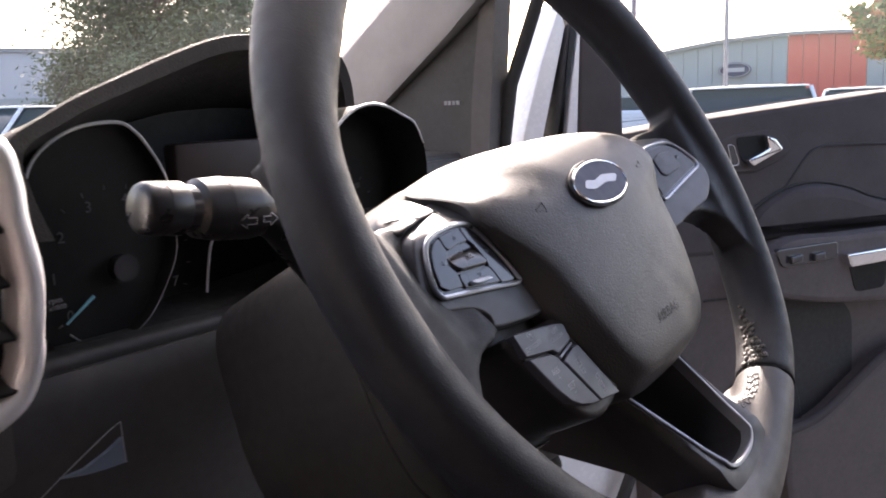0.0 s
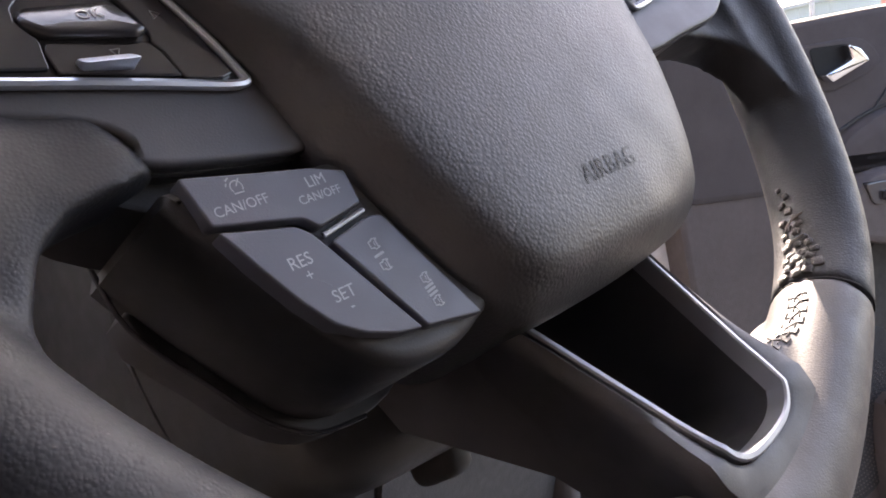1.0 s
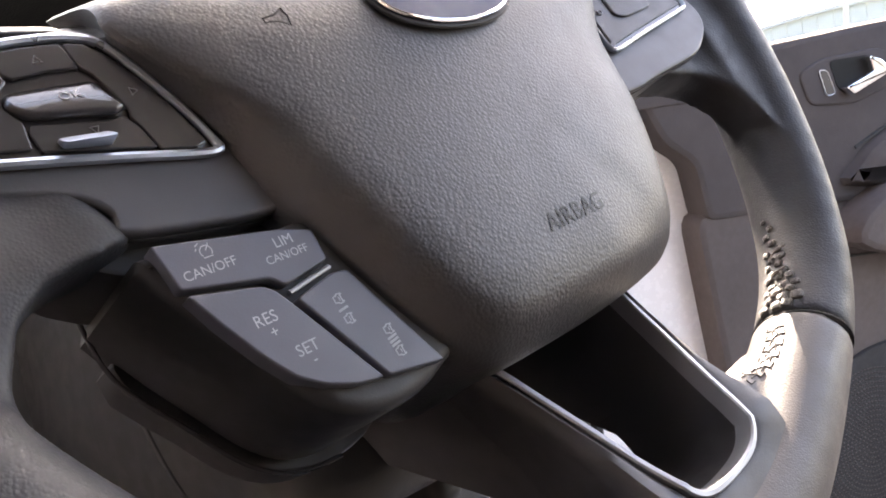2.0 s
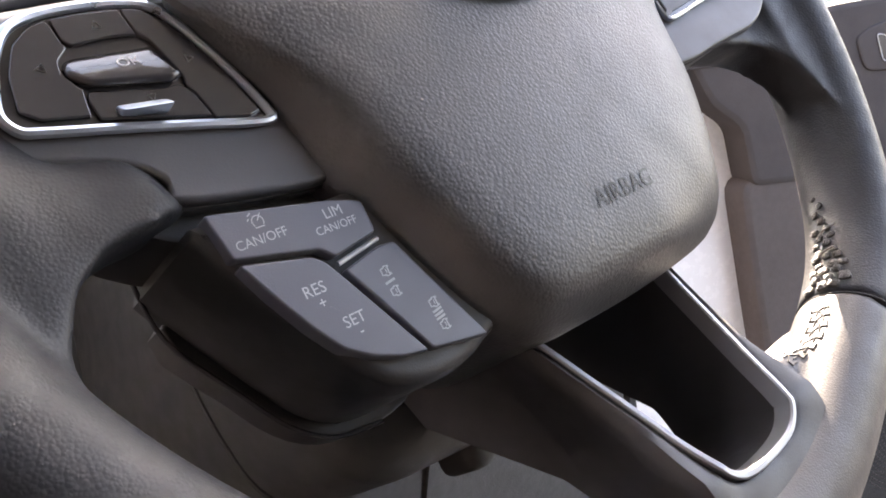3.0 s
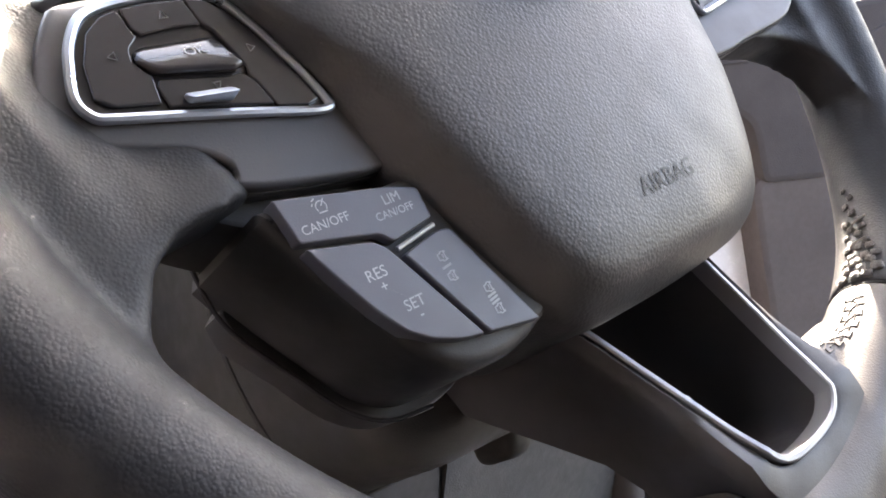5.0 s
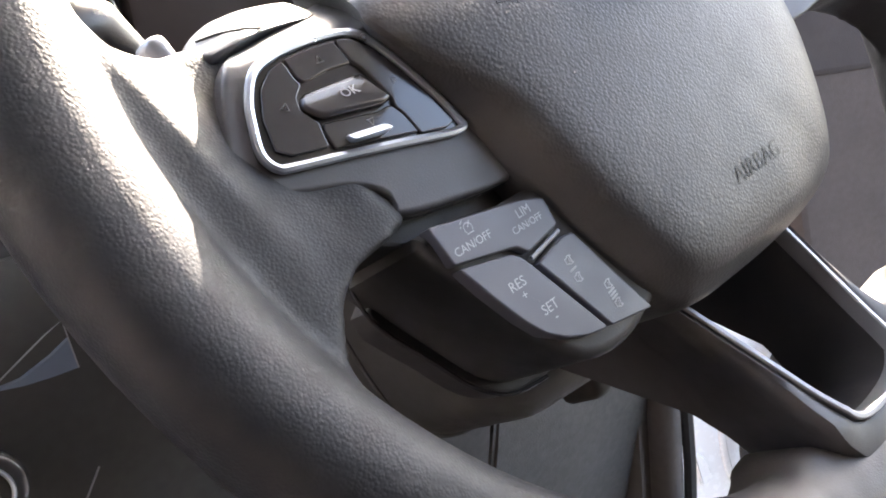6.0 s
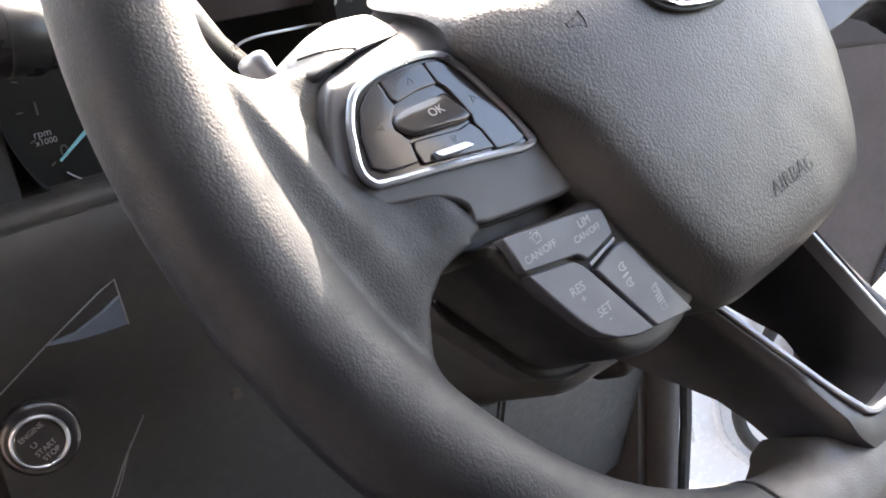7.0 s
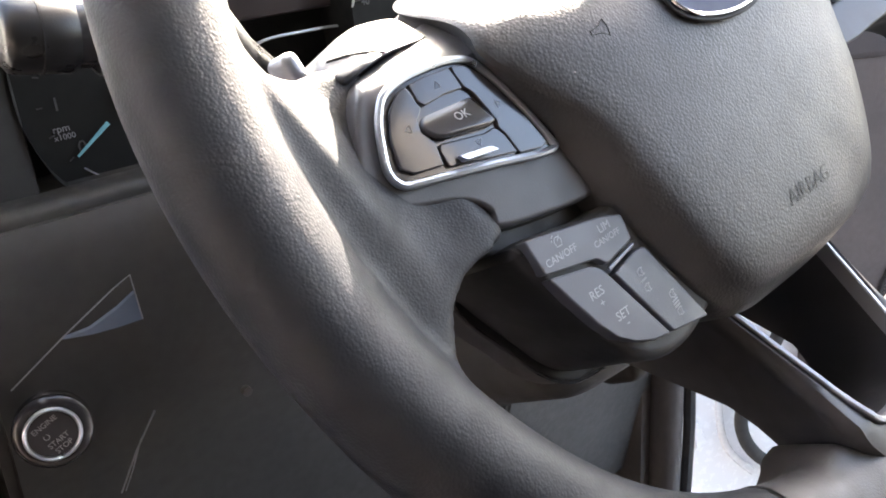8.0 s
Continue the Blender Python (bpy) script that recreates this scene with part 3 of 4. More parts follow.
    rocker = {"cancel_button": [(-.1069, -.0398), (-.0790, -.0446), (-.0712, -.0470), (-.0716, -.0546), (-.0842, -.0566), (-.0868, -.0539), (-.1054, -.0501)],
              "speed_button": [(-.1049, -.0514), (-.0892, -.0549), (-.0868, -.0570), (-.0847, -.0608), (-.0737, -.0828), (-.0803, -.0815), (-.0872, -.0786), (-.0924, -.0747), (-.0966, -.0685), (-.1013, -.0593)],
              "gap_button": [(-.0834, -.0600), (-.0725, -.0577), (-.0684, -.0582), (-.0568, -.0858), (-.0724, -.0830)]}
    for name, pts in rocker.items():
        part(name, prism(rounded(pts, .0010, 4), -.001, .0033, .0005, 3, None, .00003), BUTTON, shell)
    part("divider_strip", sweep([(-.0838, -.0582, .0024), (-.0716, -.0561, .0024)], circle(.0006, 8, .0005)), TRIM, shell)
    text("CAN/OFF", .0029, PRINT, shell, Matrix.Translation((-.0977, -.0480, .00333)), depth=.00001)
    text("LIM", .0033, PRINT, shell, Matrix.Translation((-.0795, -.0475, .00333)), depth=.00001)
    text("CAN/OFF", .0026, PRINT, shell, Matrix.Translation((-.0802, -.0506, .00333)), depth=.00001)
    text("RES", .0036, PRINT, shell, Matrix.Translation((-.0924, -.0615, .00333)), depth=.00001)
    text("+", .0034, PRINT, shell, Matrix.Translation((-.0920, -.0646, .00333)), depth=.00001)
    text("SET", .0036, PRINT, shell, Matrix.Translation((-.0871, -.0702, .00333)), depth=.00001)
    text("-", .0036, PRINT, shell, Matrix.Translation((-.0868, -.0728, .00333)), depth=.00001)
    icon = Vector((-.0968, -.0441, .00335))
    hoop = [icon + Vector((.0013 * math.cos(radians(a)), .0013 * math.sin(radians(a)) - .0002, 0)) for a in range(-40, 221, 20)]
    strokes = [hoop, [icon, icon + Vector((.0012, .0014, 0))], [icon + Vector((-.0011, -.0014, 0)), icon + Vector((.0011, -.0014, 0))],
               [icon + Vector((-.0017, .0014, 0)), icon + Vector((-.0008, .0019, 0))], [icon + Vector((-.0021, .0004, 0)), icon + Vector((-.0017, .0009, 0))]]
    part("cruise_mark", join(*[sweep(q, circle(.00013, 4, .00005)) for q in strokes]), PRINT, shell)
    for c, half, bars in (((-.0746, -.0660), .0024, 1), ((-.0669, -.0768), .0027, 3)):
        strokes = []
        for q in (-1, 1):
            y = c[1] + q * half
            car = [(-.0010, -.0007), (-.0010, .0007), (-.0002, .0008), (.0001, .0011), (.0009, .0011), (.0009, -.0011), (.0001, -.0011), (-.0002, -.0008)]
            strokes.append(sweep([(c[0] + u, y + v, .00335) for u, v in car], circle(.00020, 4, .00005), True))
            strokes.append(sweep([(c[0] + .0003, y - .0005, .00335), (c[0] + .0003, y + .0005, .00335)], circle(.00014, 4, .00005)))
            for v in (-.0009, .0009):
                strokes.append(sweep([(c[0] + .0009, y + v, .00335), (c[0] + .0014, y + v, .00335)], circle(.00022, 4, .00005)))
        for k in range(bars):
            y = c[1] + (k - (bars - 1) / 2) * .0009
            strokes.append(sweep([(c[0] - .0014, y - .0002, .00335), (c[0] + .0014, y + .0002, .00335)], circle(.00028, 4, .00005)))
        part("gap_mark", join(*strokes), PRINT, shell)
    # the lower spoke, an open U with a silver inner trim
    def dip(x, y):
        return -.0145 + (.0125 + .0145) * min(max((-.088 - y) / .054, 0), 1)
    arm_out = [(.0425, -.078), (.0365, -.095), (.0335, -.110), (.0320, -.125), (.0345, -.139), (.0340, -.153), (.0180, -.1625)]
    arm_in = [(.0375, -.078), (.0322, -.095), (.0287, -.110), (.0252, -.125), (.0225, -.137), (.0190, -.1445), (.0100, -.1482)]
    arm_left = [(.0425, -.078), (.0365, -.095), (.0330, -.110), (.0305, -.125), (.0292, -.139), (.0262, -.151), (.0150, -.1600)]
    outer, inner = ([(-x, y) for x, y in first] + second[::-1] for first, second in ((arm_left, arm_out), (arm_in, arm_in)))
    o2, i2 = spline([(*p, 0) for p in outer], 5, False), spline([(*p, 0) for p in inner], 5, False)
    bm = bmesh.new()
    rows = []
    for a, b in zip(o2, i2):
        za, zb = dip(a.x, a.y), dip(b.x, b.y)
        oa = (a - b).normalized() * .006
        rows.append([bm.verts.new(q) for q in ((a.x * .78, a.y, za - .008 - .030 * soft((-.074 - a.y) / .03)), (a.x * 1.005, a.y, za - .008), (a.x, a.y, za - .0035), (a.x - oa.x * .3, a.y - oa.y * .3, za - .0006),
                                              (b.x + oa.x * .3, b.y + oa.y * .3, zb), (b.x, b.y, zb - .001), (b.x, b.y, zb - .0435 - .85 * min(max(b.y + .133, 0), .05)))])
    for lo, hi in zip(rows, rows[1:]):
        for j in range(7):
            bm.faces.new((lo[j - 1], lo[j], hi[j], hi[j - 1]))
    bm.faces.new(rows[0])
    bm.faces.new(rows[-1])
    low = part("lower_spoke", bm, SPOKE_LOW, w, "grey plastic lower spoke with an open middle")
    path = [(p.x - math.copysign(min(.0012, abs(p.x) * .1), p.x), p.y + .0012 * min(max((-.130 - p.y) / .012, 0), 1), dip(p.x, p.y) - .0004) for p in i2 if p.y < -.083]
    part("spoke_trim", sweep(path, [(-.0011, -.0048), (.0011, -.0048), (.0011, .0004), (.0006, .0009), (-.0006, .0009), (-.0011, .0004)]), TRIM, low, "satin silver U-shaped trim")
    part("shift_paddle", moved(box(-.0030, .0030, -.018, .016, -.005, .005, .0025, 3), Matrix.Translation((-.1262, .0150, -.0275)) @ pose(0, 0, 0, 8, 0, 12)), TRIM, w, "small pale grey paddle")
    # hub behind the cover
    part("hub", prism(spline([(-.06, .03), (.06, .03), (.07, -.03), (.045, -.085), (-.045, -.085), (-.07, -.03)], 4), -.07, -.02), SPOKE_DARK, w)
    return w


steering_wheel()

# ---- column, stalk ----
col = thing("steering_column", "dark plastic steering column shroud behind the wheel", "column", pose(0, 0, 1.05, 61.72))
ring = rounded([(-.055, .048), (.055, .048), (.068, -.06), (.055, -.118), (-.055, -.118), (-.068, -.06)], .04, 8)
part("shroud", prism(ring, -.25, -.075, .01, 4), SHROUD, col)
part("shroud_gap", sweep([(x * 1.002, y * 1.002, -.13) for x, y in ring], circle(.0012, 6), True), RUBBER, col)
part("tilt_lever", moved(box(-.003, .011, -.127, -.111, -.108, -.086, .005, 3), Matrix()), RUBBER, col)


def stalk():
    a = Vector((-.1845, .100, 1.0605))
    st = thing("indicator_stalk", "black plastic indicator stalk with pale arrow marks", "stalk", Matrix.Translation(a))
    d, e = Vector((-.124, .097, 1.0535)) - a, Vector((-.055, .110, .985)) - a
    prof = [(0, .0085), (.02, .0102), (.05, .0110), (.30, .0115), (.34, .0100), (.40, .0100), (.44, .0128), (.60, .0140), (.86, .0138), (.96, .0125), (1.0, .0105)]
    path = [d * t for t, r in prof] + [d.lerp(e, .15), e]
    rad = [r for t, r in prof] + [.0075, .007]
    count = len(rad)
    part("arm", sweep(path, lambda q: circle(rad[round(q * (count - 1))], 28), False, (0, 0, 1)), STALK, st)
    part("knob_ring", sweep([d * .33, d * .41], circle(.0103, 24), False, (0, 0, 1)), GLOSS, st)
    for q in (.16, .62):
        part("groove", sweep([d * q, d * (q + .012)], circle(.0142 if q > .5 else .0115, 24), False, (0, 0, 1)), RUBBER, st)
    arrow = [(-.004, 0), (0, .0035), (0, .0016), (.004, .0016), (.004, -.0016), (0, -.0016), (0, -.0035)]
    m = Matrix.Translation(d * .78 + Vector((-.0045, -.0134, -.0045))) @ pose(0, 0, 0, 112, 0, -22)
    part("arrow_mark", moved(sweep([(x, y, 0) for x, y in arrow], circle(.0003, 4), True), m), PRINT, st)
    part("arrow_mark", moved(sweep([(-x * .8, y * .9, 0) for x, y in arrow], circle(.0003, 4), True), m @ pose(.0105, 0, -.0006)), PRINT, st)
    part("lamp_mark", moved(sweep([(x * .7, y, 0) for x, y in circle(.003, 12, .0035)], circle(.0003, 4), True), m @ pose(-.010, 0, 0)), PRINT, st)


stalk()

# ---- dash ----
dash = thing("dashboard", "dark grained soft plastic dashboard", "dashboard")


def dash_run(x0, x1, profile, name, material, label=""):
    bm = bmesh.new()
    rows = [[bm.verts.new((x, y, z)) for y, z in profile] for x in (x0, x1)]
    k = len(profile)
    for j in range(k):
        bm.faces.new((rows[0][j - 1], rows[0][j], rows[1][j], rows[1][j - 1]))
    bm.faces.new(rows[0])
    bm.faces.new(rows[1])
    bmesh.ops.bevel(bm, geom=bm.edges[:], offset=.006, segments=2, affect="EDGES")
    return part(name, bm, material, dash, label)


dash_run(-1.15, .45, [(.98, 1.00), (.60, 1.04), (.46, 1.045), (.46, .95), (.98, .9)], "dash_top", HOOD_SKIN)
dash_run(-1.15, -.205, [(.46, 1.043), (.30, 1.04), (.25, 1.02), (.24, .93), (.25, .88), (.33, .70), (.6, .62), (.6, .95)], "passenger_side", DASH)
dash_run(.198, .45, [(.46, 1.043), (.40, 1.04), (.385, 1.0), (.30, .95), (.25, .90), (.26, .85), (.30, .70), (.36, .42), (.6, .40), (.6, .95)], "driver_end", DASH)
dash_run(-.2, .2, [(.40, .97), (.27, .955), (.255, .93), (.265, .84), (.29, .76), (.33, .56), (.6, .5), (.6, .95)], "knee_panel", SHROUD)

# binnacle hood over the dials
arch = spline([(-.166, 1.035), (-.176, 1.063), (-.177, 1.086), (-.150, 1.101), (-.116, 1.115), (-.02, 1.146), (.04, 1.153), (.09, 1.153), (.135, 1.145), (.155, 1.124), (.160, 1.095), (.160, 1.05), (.160, 1.0), (.158, .95)], 6, False)
bm = bmesh.new()
rows = []
for p in arch:
    x, z = p.x, p.y
    c = Vector((0, 1.02))
    q = (Vector((x, z)) - c)
    ins = c + q * (1 - .012 / q.length)
    yl = .222 + .085 * min(max((x + .178) / .356, 0), 1)
    rows.append([bm.verts.new(v) for v in ((x * .98, yl + .24, z - .13), (x, yl + .13, z - .068), (x, yl + .022, z - .013), (x, yl + .004, z - .0012), (x * .85 + ins.x * .15, yl + .0005, z * .85 + ins.y * .15), (ins.x, yl + .002, ins.y), (ins.x, yl + .10, ins.y - .012))])
for lo, hi in zip(rows, rows[1:]):
    for j in range(6):
        bm.faces.new((lo[j], lo[j + 1], hi[j + 1], hi[j]))
part("binnacle_hood", bm, HOOD_SKIN, dash, "arched hood over the dials")

cluster = thing("instrument_cluster", "black instrument cluster with two ringed dials and a display", "instrument cluster")
bm = prism([(-.15, .93)] + [(p.x * .92, 1.0 + (p.y - 1.0) * .66) for p in arch], -.004, .004)
bm.transform(Matrix(((1, 0, 0, 0), (.22, 0, -1, .348), (0, 1, 0, 0), (0, 0, 0, 1))))
part("back_plate", bm, DIAL, cluster)
LEFT_ARCH = [(-.1395, 1.045), (-.1354, 1.0625), (-.1288, 1.0752), (-.1138, 1.0866), (-.0952, 1.0929), (-.0722, 1.0937), (-.0608, 1.0869), (-.0517, 1.0754), (-.0427, 1.0598), (-.0390, 1.046)]
LEFT_LOW = [(-.0379, 1.030), (-.0379, 1.0073), (-.0456, .989), (-.062, .966), (-.0827, .952), (-.105, .9475), (-.128, .958), (-.141, .990), (-.142, 1.020)]
RIGHT_ARCH = [(.0440, 1.028), (.0496, 1.039), (.0689, 1.0607), (.0887, 1.0812), (.1087, 1.0948), (.1286, 1.1001), (.149, 1.0984), (.1699, 1.0907), (.1857, 1.083), (.196, 1.066)]
RIGHT_LOW = [(.200, 1.04), (.195, .995), (.165, .962), (.12, .955), (.08, .962), (.050, .990)]
for cx, dx, my, top, under in ((-.09, -.0765, .290, LEFT_ARCH, LEFT_LOW), (.12, .118, .260, RIGHT_ARCH, RIGHT_LOW)):
    dz = 1.0005
    mouth = spline([(x, my, z) for x, z in top + under], 6)
    deep = [(cx + (p.x - cx) * .97, .2995, 1.02 + (p.z - 1.02) * .97) for p in mouth]
    bm = bmesh.new()
    va, vb = [bm.verts.new(p) for p in mouth], [bm.verts.new(p) for p in deep]
    for i in range(len(va)):
        bm.faces.new((va[i - 1], va[i], vb[i], vb[i - 1]))
    can = part("dial_can", bm, DIAL, cluster)
    bow = spline([(x, my, z) for x, z in top], 6, False)
    part("dial_ring", sweep(bow, lambda q: circle(.0013 * (.35 + .65 * math.sin(math.pi * q) ** .5), 8), False, (0, 1, 0)), ARCH, can, "thin satin arch")
    if cx < 0:
        thin = spline([(x, my, z) for x, z in LEFT_ARCH[-2:] + LEFT_LOW[:5]], 6, False)
        part("edge_line", sweep(thin, circle(.00035, 6), False, (0, 1, 0)), DIM, can)
    bm = bmesh.new()
    bm.faces.new([bm.verts.new((x, .2995, z)) for x, y, z in deep])
    part("dial_face", bm, DIAL, can, smooth=False)
    for i in range(8):
        a = radians(215 - i * 34)
        text(str(i) if cx < 0 else str(i * 20), .010 if cx < 0 else .007, DIAL_PRINT, can, pose(dx + .0445 * math.cos(a), .2985, dz + .0445 * math.sin(a), 90), name="numeral")
    for i in range(15):
        a = radians(215 - i * 17)
        part("tick", sweep([(dx + .0515 * math.cos(a), .2985, dz + .0515 * math.sin(a)), (dx + .0545 * math.cos(a), .2985, dz + .0545 * math.sin(a))], circle(.0004, 4), False, (0, 1, 0)), DIAL_PRINT, can)
    low = [(dx + .0530 * math.cos(radians(a)), .2985, dz + .0530 * math.sin(radians(a))) for a in range(224, 248, 3)]
    part("dial_arc", sweep(low, circle(.0005, 4), False, (0, 1, 0)), DIM, can)
    a = radians(216)
    part("needle", sweep([(dx + .026 * math.cos(a), .2965, dz + .026 * math.sin(a)), (dx + .050 * math.cos(a), .2965, dz + .050 * math.sin(a))], lambda s: circle(.0013 - .0006 * s, 6), False, (0, 1, 0)), NEEDLE, can, "pale blue needle")
    part("needle_cap", sweep([(dx, .298, dz), (dx, .290, dz)], circle(.009, 20), False, (0, 0, 1)), GLOSS, can)
text("rpm", .0055, DIM, cluster, pose(-.1215, .2985, .987, 90))
text("x1000", .0045, DIM, cluster, pose(-.1205, .2985, .9825, 90))
part("display", box(-.036, .072, .285, .300, 1.027, 1.078, .003), SCREEN, cluster, "grey brown display")
frame_line = spline([(-.024, .280, .975), (-.0205, .280, .995), (-.0165, .280, 1.009), (-.006, .280, 1.0155), (.02, .280, 1.0165), (.05, .280, 1.0155), (.060, .280, 1.010), (.066, .280, .99)], 4, False)
part("display_frame", sweep(frame_line, circle(.0009, 8), False, (0, 1, 0)), RING, cluster)

# Added block that keeps the ledge below the dials dark; no known part
part("cluster_sill", box(-.215, .19, .270, .2965, .940, .9585, .006, 4), SHROUD, cluster)
part("cluster_cheek", box(-.215, -.140, .2925, .302, .93, 1.045, .004), SHROUD, cluster)

# start button
START = Matrix.Translation((-.1775, .238, .854)) @ pose(0, 0, 0, 76, 0, -14) @ pose(0, 0, 0, 0, 0, 26) @ Matrix.Scale(.76, 4)
sb = thing("start_button", "round black start button with a chrome ring and pale lettering", "button", START)
part("cap", prism(circle(.0155, 40), -.01, .0035, .001), GLOSS, sb)
part("chrome_ring", sweep([(.0168 * math.cos(2 * math.pi * i / 48), .0168 * math.sin(2 * math.pi * i / 48), .003) for i in range(48)], circle(.0015, 8, .0022), True), SILVER, sb)
part("collar", prism(circle(.0252, 48), -.014, .0005, .005, 6), GLOSS, sb, "glossy black collar")
text("ENGINE", .0051, DIM, sb, pose(0, .0082, .0037), depth=.00006)
text("START", .0051, DIM, sb, pose(0, -.0055, .0037), depth=.00006)
text("STOP", .0051, DIM, sb, pose(0, -.0108, .0037), depth=.00006)
part("power_mark", sweep([(-.004 + .0018 * math.cos(radians(q)), .001 + .0018 * math.sin(radians(q)), .0037) for q in range(120, 421, 20)], circle(.0002, 4)), PRINT, sb)

# silver accent and seams on the lower dash
acc = thing("dash_accent", "slim silver accent blade on the lower dash", "trim strip")
blade = [(-.1228, .8975), (-.1236, .9130), (-.1330, .9080), (-.1480, .9025), (-.1620, .9020), (-.1480, .8990), (-.1350, .8978)]
bm = prism(blade, -.0015, .0015)
bm.transform(Matrix(((1, 0, 0, 0), (0, 0, -1, .236), (0, 1, 0, 0), (0, 0, 0, 1))))
part("blade", bm, BLADE, acc)
part("upper_line", sweep([(-.1228, .2345, .8975), (-.124, .2345, .9230), (-.133, .2345, .919), (-.161, .2345, .9035), (-.190, .2345, .886)], circle(.0004, 5), False, (0, 1, 0)), TRIM, acc)
part("lower_line", sweep([(-.1255, .243, .839), (-.1385, .250, .815), (-.1500, .256, .790)], circle(.0006, 5), False, (0, 1, 0)), TRIM, acc)
part("lower_line", sweep([(-.1350, .247, .8235), (-.1425, .250, .805), (-.1475, .256, .790)], circle(.0004, 5), False, (0, 1, 0)), TRIM, acc)
part("screw_cap", sweep([(-.0755, .236, .832), (-.0755, .232, .832)], circle(.003, 12), False, (0, 0, 1)), KICK, acc)

# centre vent beside the cluster
vent = thing("centre_vent", "centre air vent with a bright silver surround", "air vent")
vr = spline([(-.2345, 1.0885), (-.2295, 1.076), (-.2285, 1.060), (-.2255, 1.040), (-.2275, 1.020), (-.2300, 1.004), (-.2400, .991), (-.27, .984), (-.33, .99), (-.34, 1.04), (-.33, 1.09), (-.26, 1.096)], 5)
part("surround", sweep([(p.x, .115, p.y) for p in vr], circle(.0065, 16, .010), True, (0, 1, 0)), VENT_SILVER, vent, "satin silver surround")
part("housing", box(-.345, -.228, .125, .26, .95, 1.094, .01), DASH, vent)
part("well", box(-.335, -.233, .118, .13, .99, 1.09, .002), DIAL, vent)
for k in range(5):
    part("slat", moved(box(-.335, -.234, -.006, .006, -.001, .001, .0008), pose(0, .112, 1.0 + k * .02, 25)), DIAL, vent)

# ---- driver's side of the shell ----
def slab(pts, x0, x1):
    """A solid on an outline in y and z, from x0 to x1."""
    bm = prism([(y, z) for y, z in pts], x0, x1)
    bm.transform(Matrix(((0, 0, 1, 0), (1, 0, 0, 0), (0, 1, 0, 0), (0, 0, 0, 1))))
    return bm


pillar = thing("pillar_trim", "light grey textured windscreen pillar trim", "pillar trim")
part("trim", sweep(spline([(.475, .70, 1.04), (.470, .62, 1.098), (.467, .55, 1.149), (.462, .45, 1.218), (.455, .38, 1.267), (.425, .10, 1.455), (.41, -.05, 1.53)], 5, False), [(-.022, -.048), (.016, -.050), (.022, -.040), (.024, .036), (.012, .048), (-.010, .049), (-.020, .040)]), TRIM_GREY, pillar)
tw = thing("tweeter_panel", "dark plastic corner panel with a tweeter grille and a small badge", "panel")
part("panel", slab([(.66, .98), (.64, 1.05), (.385, 1.235), (.375, 1.24), (.372, .98)], .462, .482), DASH, tw)
part("edge_strip", slab([(.402, .95), (.394, 1.10), (.372, 1.26), (.352, 1.27), (.366, 1.10), (.378, .95)], .455, .488), KICK, tw)
for k in range(4):
    part("badge", box(.4600, .4625, .4165 + k * .0062, .4205 + k * .0062, 1.0975, 1.1025), DIM, tw, smooth=False)
part("frame_seal", sweep([(.485, .374, .30), (.485, .372, .7), (.485, .368, 1.052), (.485, .357, 1.119), (.485, .337, 1.167), (.484, .318, 1.212), (.47, .22, 1.36), (.44, .05, 1.52)], circle(.008, 10), False, (1, 0, 0)), RUBBER, tw)

kick = thing("kick_panel", "brown grey plastic kick panel beside the footwell", "panel")
part("panel", slab([(.93, .15), (.93, .95), (.60, 1.0), (.36, 1.0), (.335, .7), (.33, .15)], .43, .46), KICK, kick)
part("edge_trim", sweep(spline([(.452, .318, .15), (.452, .315, .5), (.45, .322, .8), (.45, .335, 1.0)], 6, False), circle(.020, 20, .014), False, (1, 0, 0)), KICK, kick)
part("seal", sweep([(.465, .296, .12), (.465, .293, .5), (.463, .303, .8), (.463, .318, 1.0)], circle(.007, 8), False, (1, 0, 0)), RUBBER, kick)

# ---- the open door ----
DOOR = Matrix.Translation((.52, .5, 0)) @ pose(0, 0, 0, 0, 0, -30) @ pose(0, .036, 0)   # x along the door from its hinge, -y into the car
door = thing("car_door", "open white car door with a brown grey lining", "car door", DOOR)


def sheet(pts, y0, y1, bevel=0.0):
    """A solid on an outline in s and z, its inner face at y1."""
    bm = prism([(s, z) for s, z in pts], -y0, -y1, bevel)
    bm.transform(Matrix(((1, 0, 0, 0), (0, 0, -1, 0), (0, 1, 0, 0), (0, 0, 0, 1))))
    return bm


part("shell", sheet(rounded([(.10, 1.00), (.12, .30), (.20, .16), (1.12, .14), (1.16, 1.07), (.3, 1.02)], .05), .13, .012), WHITE_PAINT, door)
part("frame_edge", sheet([(0.1290, .95), (0.1640, .95), (0.1640, 1.05), (0.2010, 1.20), (0.1910, 1.228), (0.1610, 1.15), (0.1310, 1.05)], .03, -.034, .003), WHITE_PAINT, door)
part("frame_rubber", sheet([(0.1640, .95), (0.1870, .95), (0.1880, 1.05), (0.2180, 1.19), (0.2080, 1.214), (0.2015, 1.20)], .03, -.038, .004), RUBBER, door)
part("inner_frame", sheet([(0.1870, .95), (0.2170, .95), (0.2180, 1.05), (0.2245, 1.19), (0.2190, 1.197)], .03, -.035, .002), WHITE_PAINT, door)
seal_line = [(.335, .52), (.30, .44), (.268, .37), (.258, .305), (.286, .246), (.342, .209), (.45, .19), (.6, .185), (1.0, .18)]
part("door_seal", sweep(spline([(q, -.012, z) for q, z in seal_line], 6, False), circle(.0105, 12, .009), False, (0, 1, 0)), RUBBER, door)
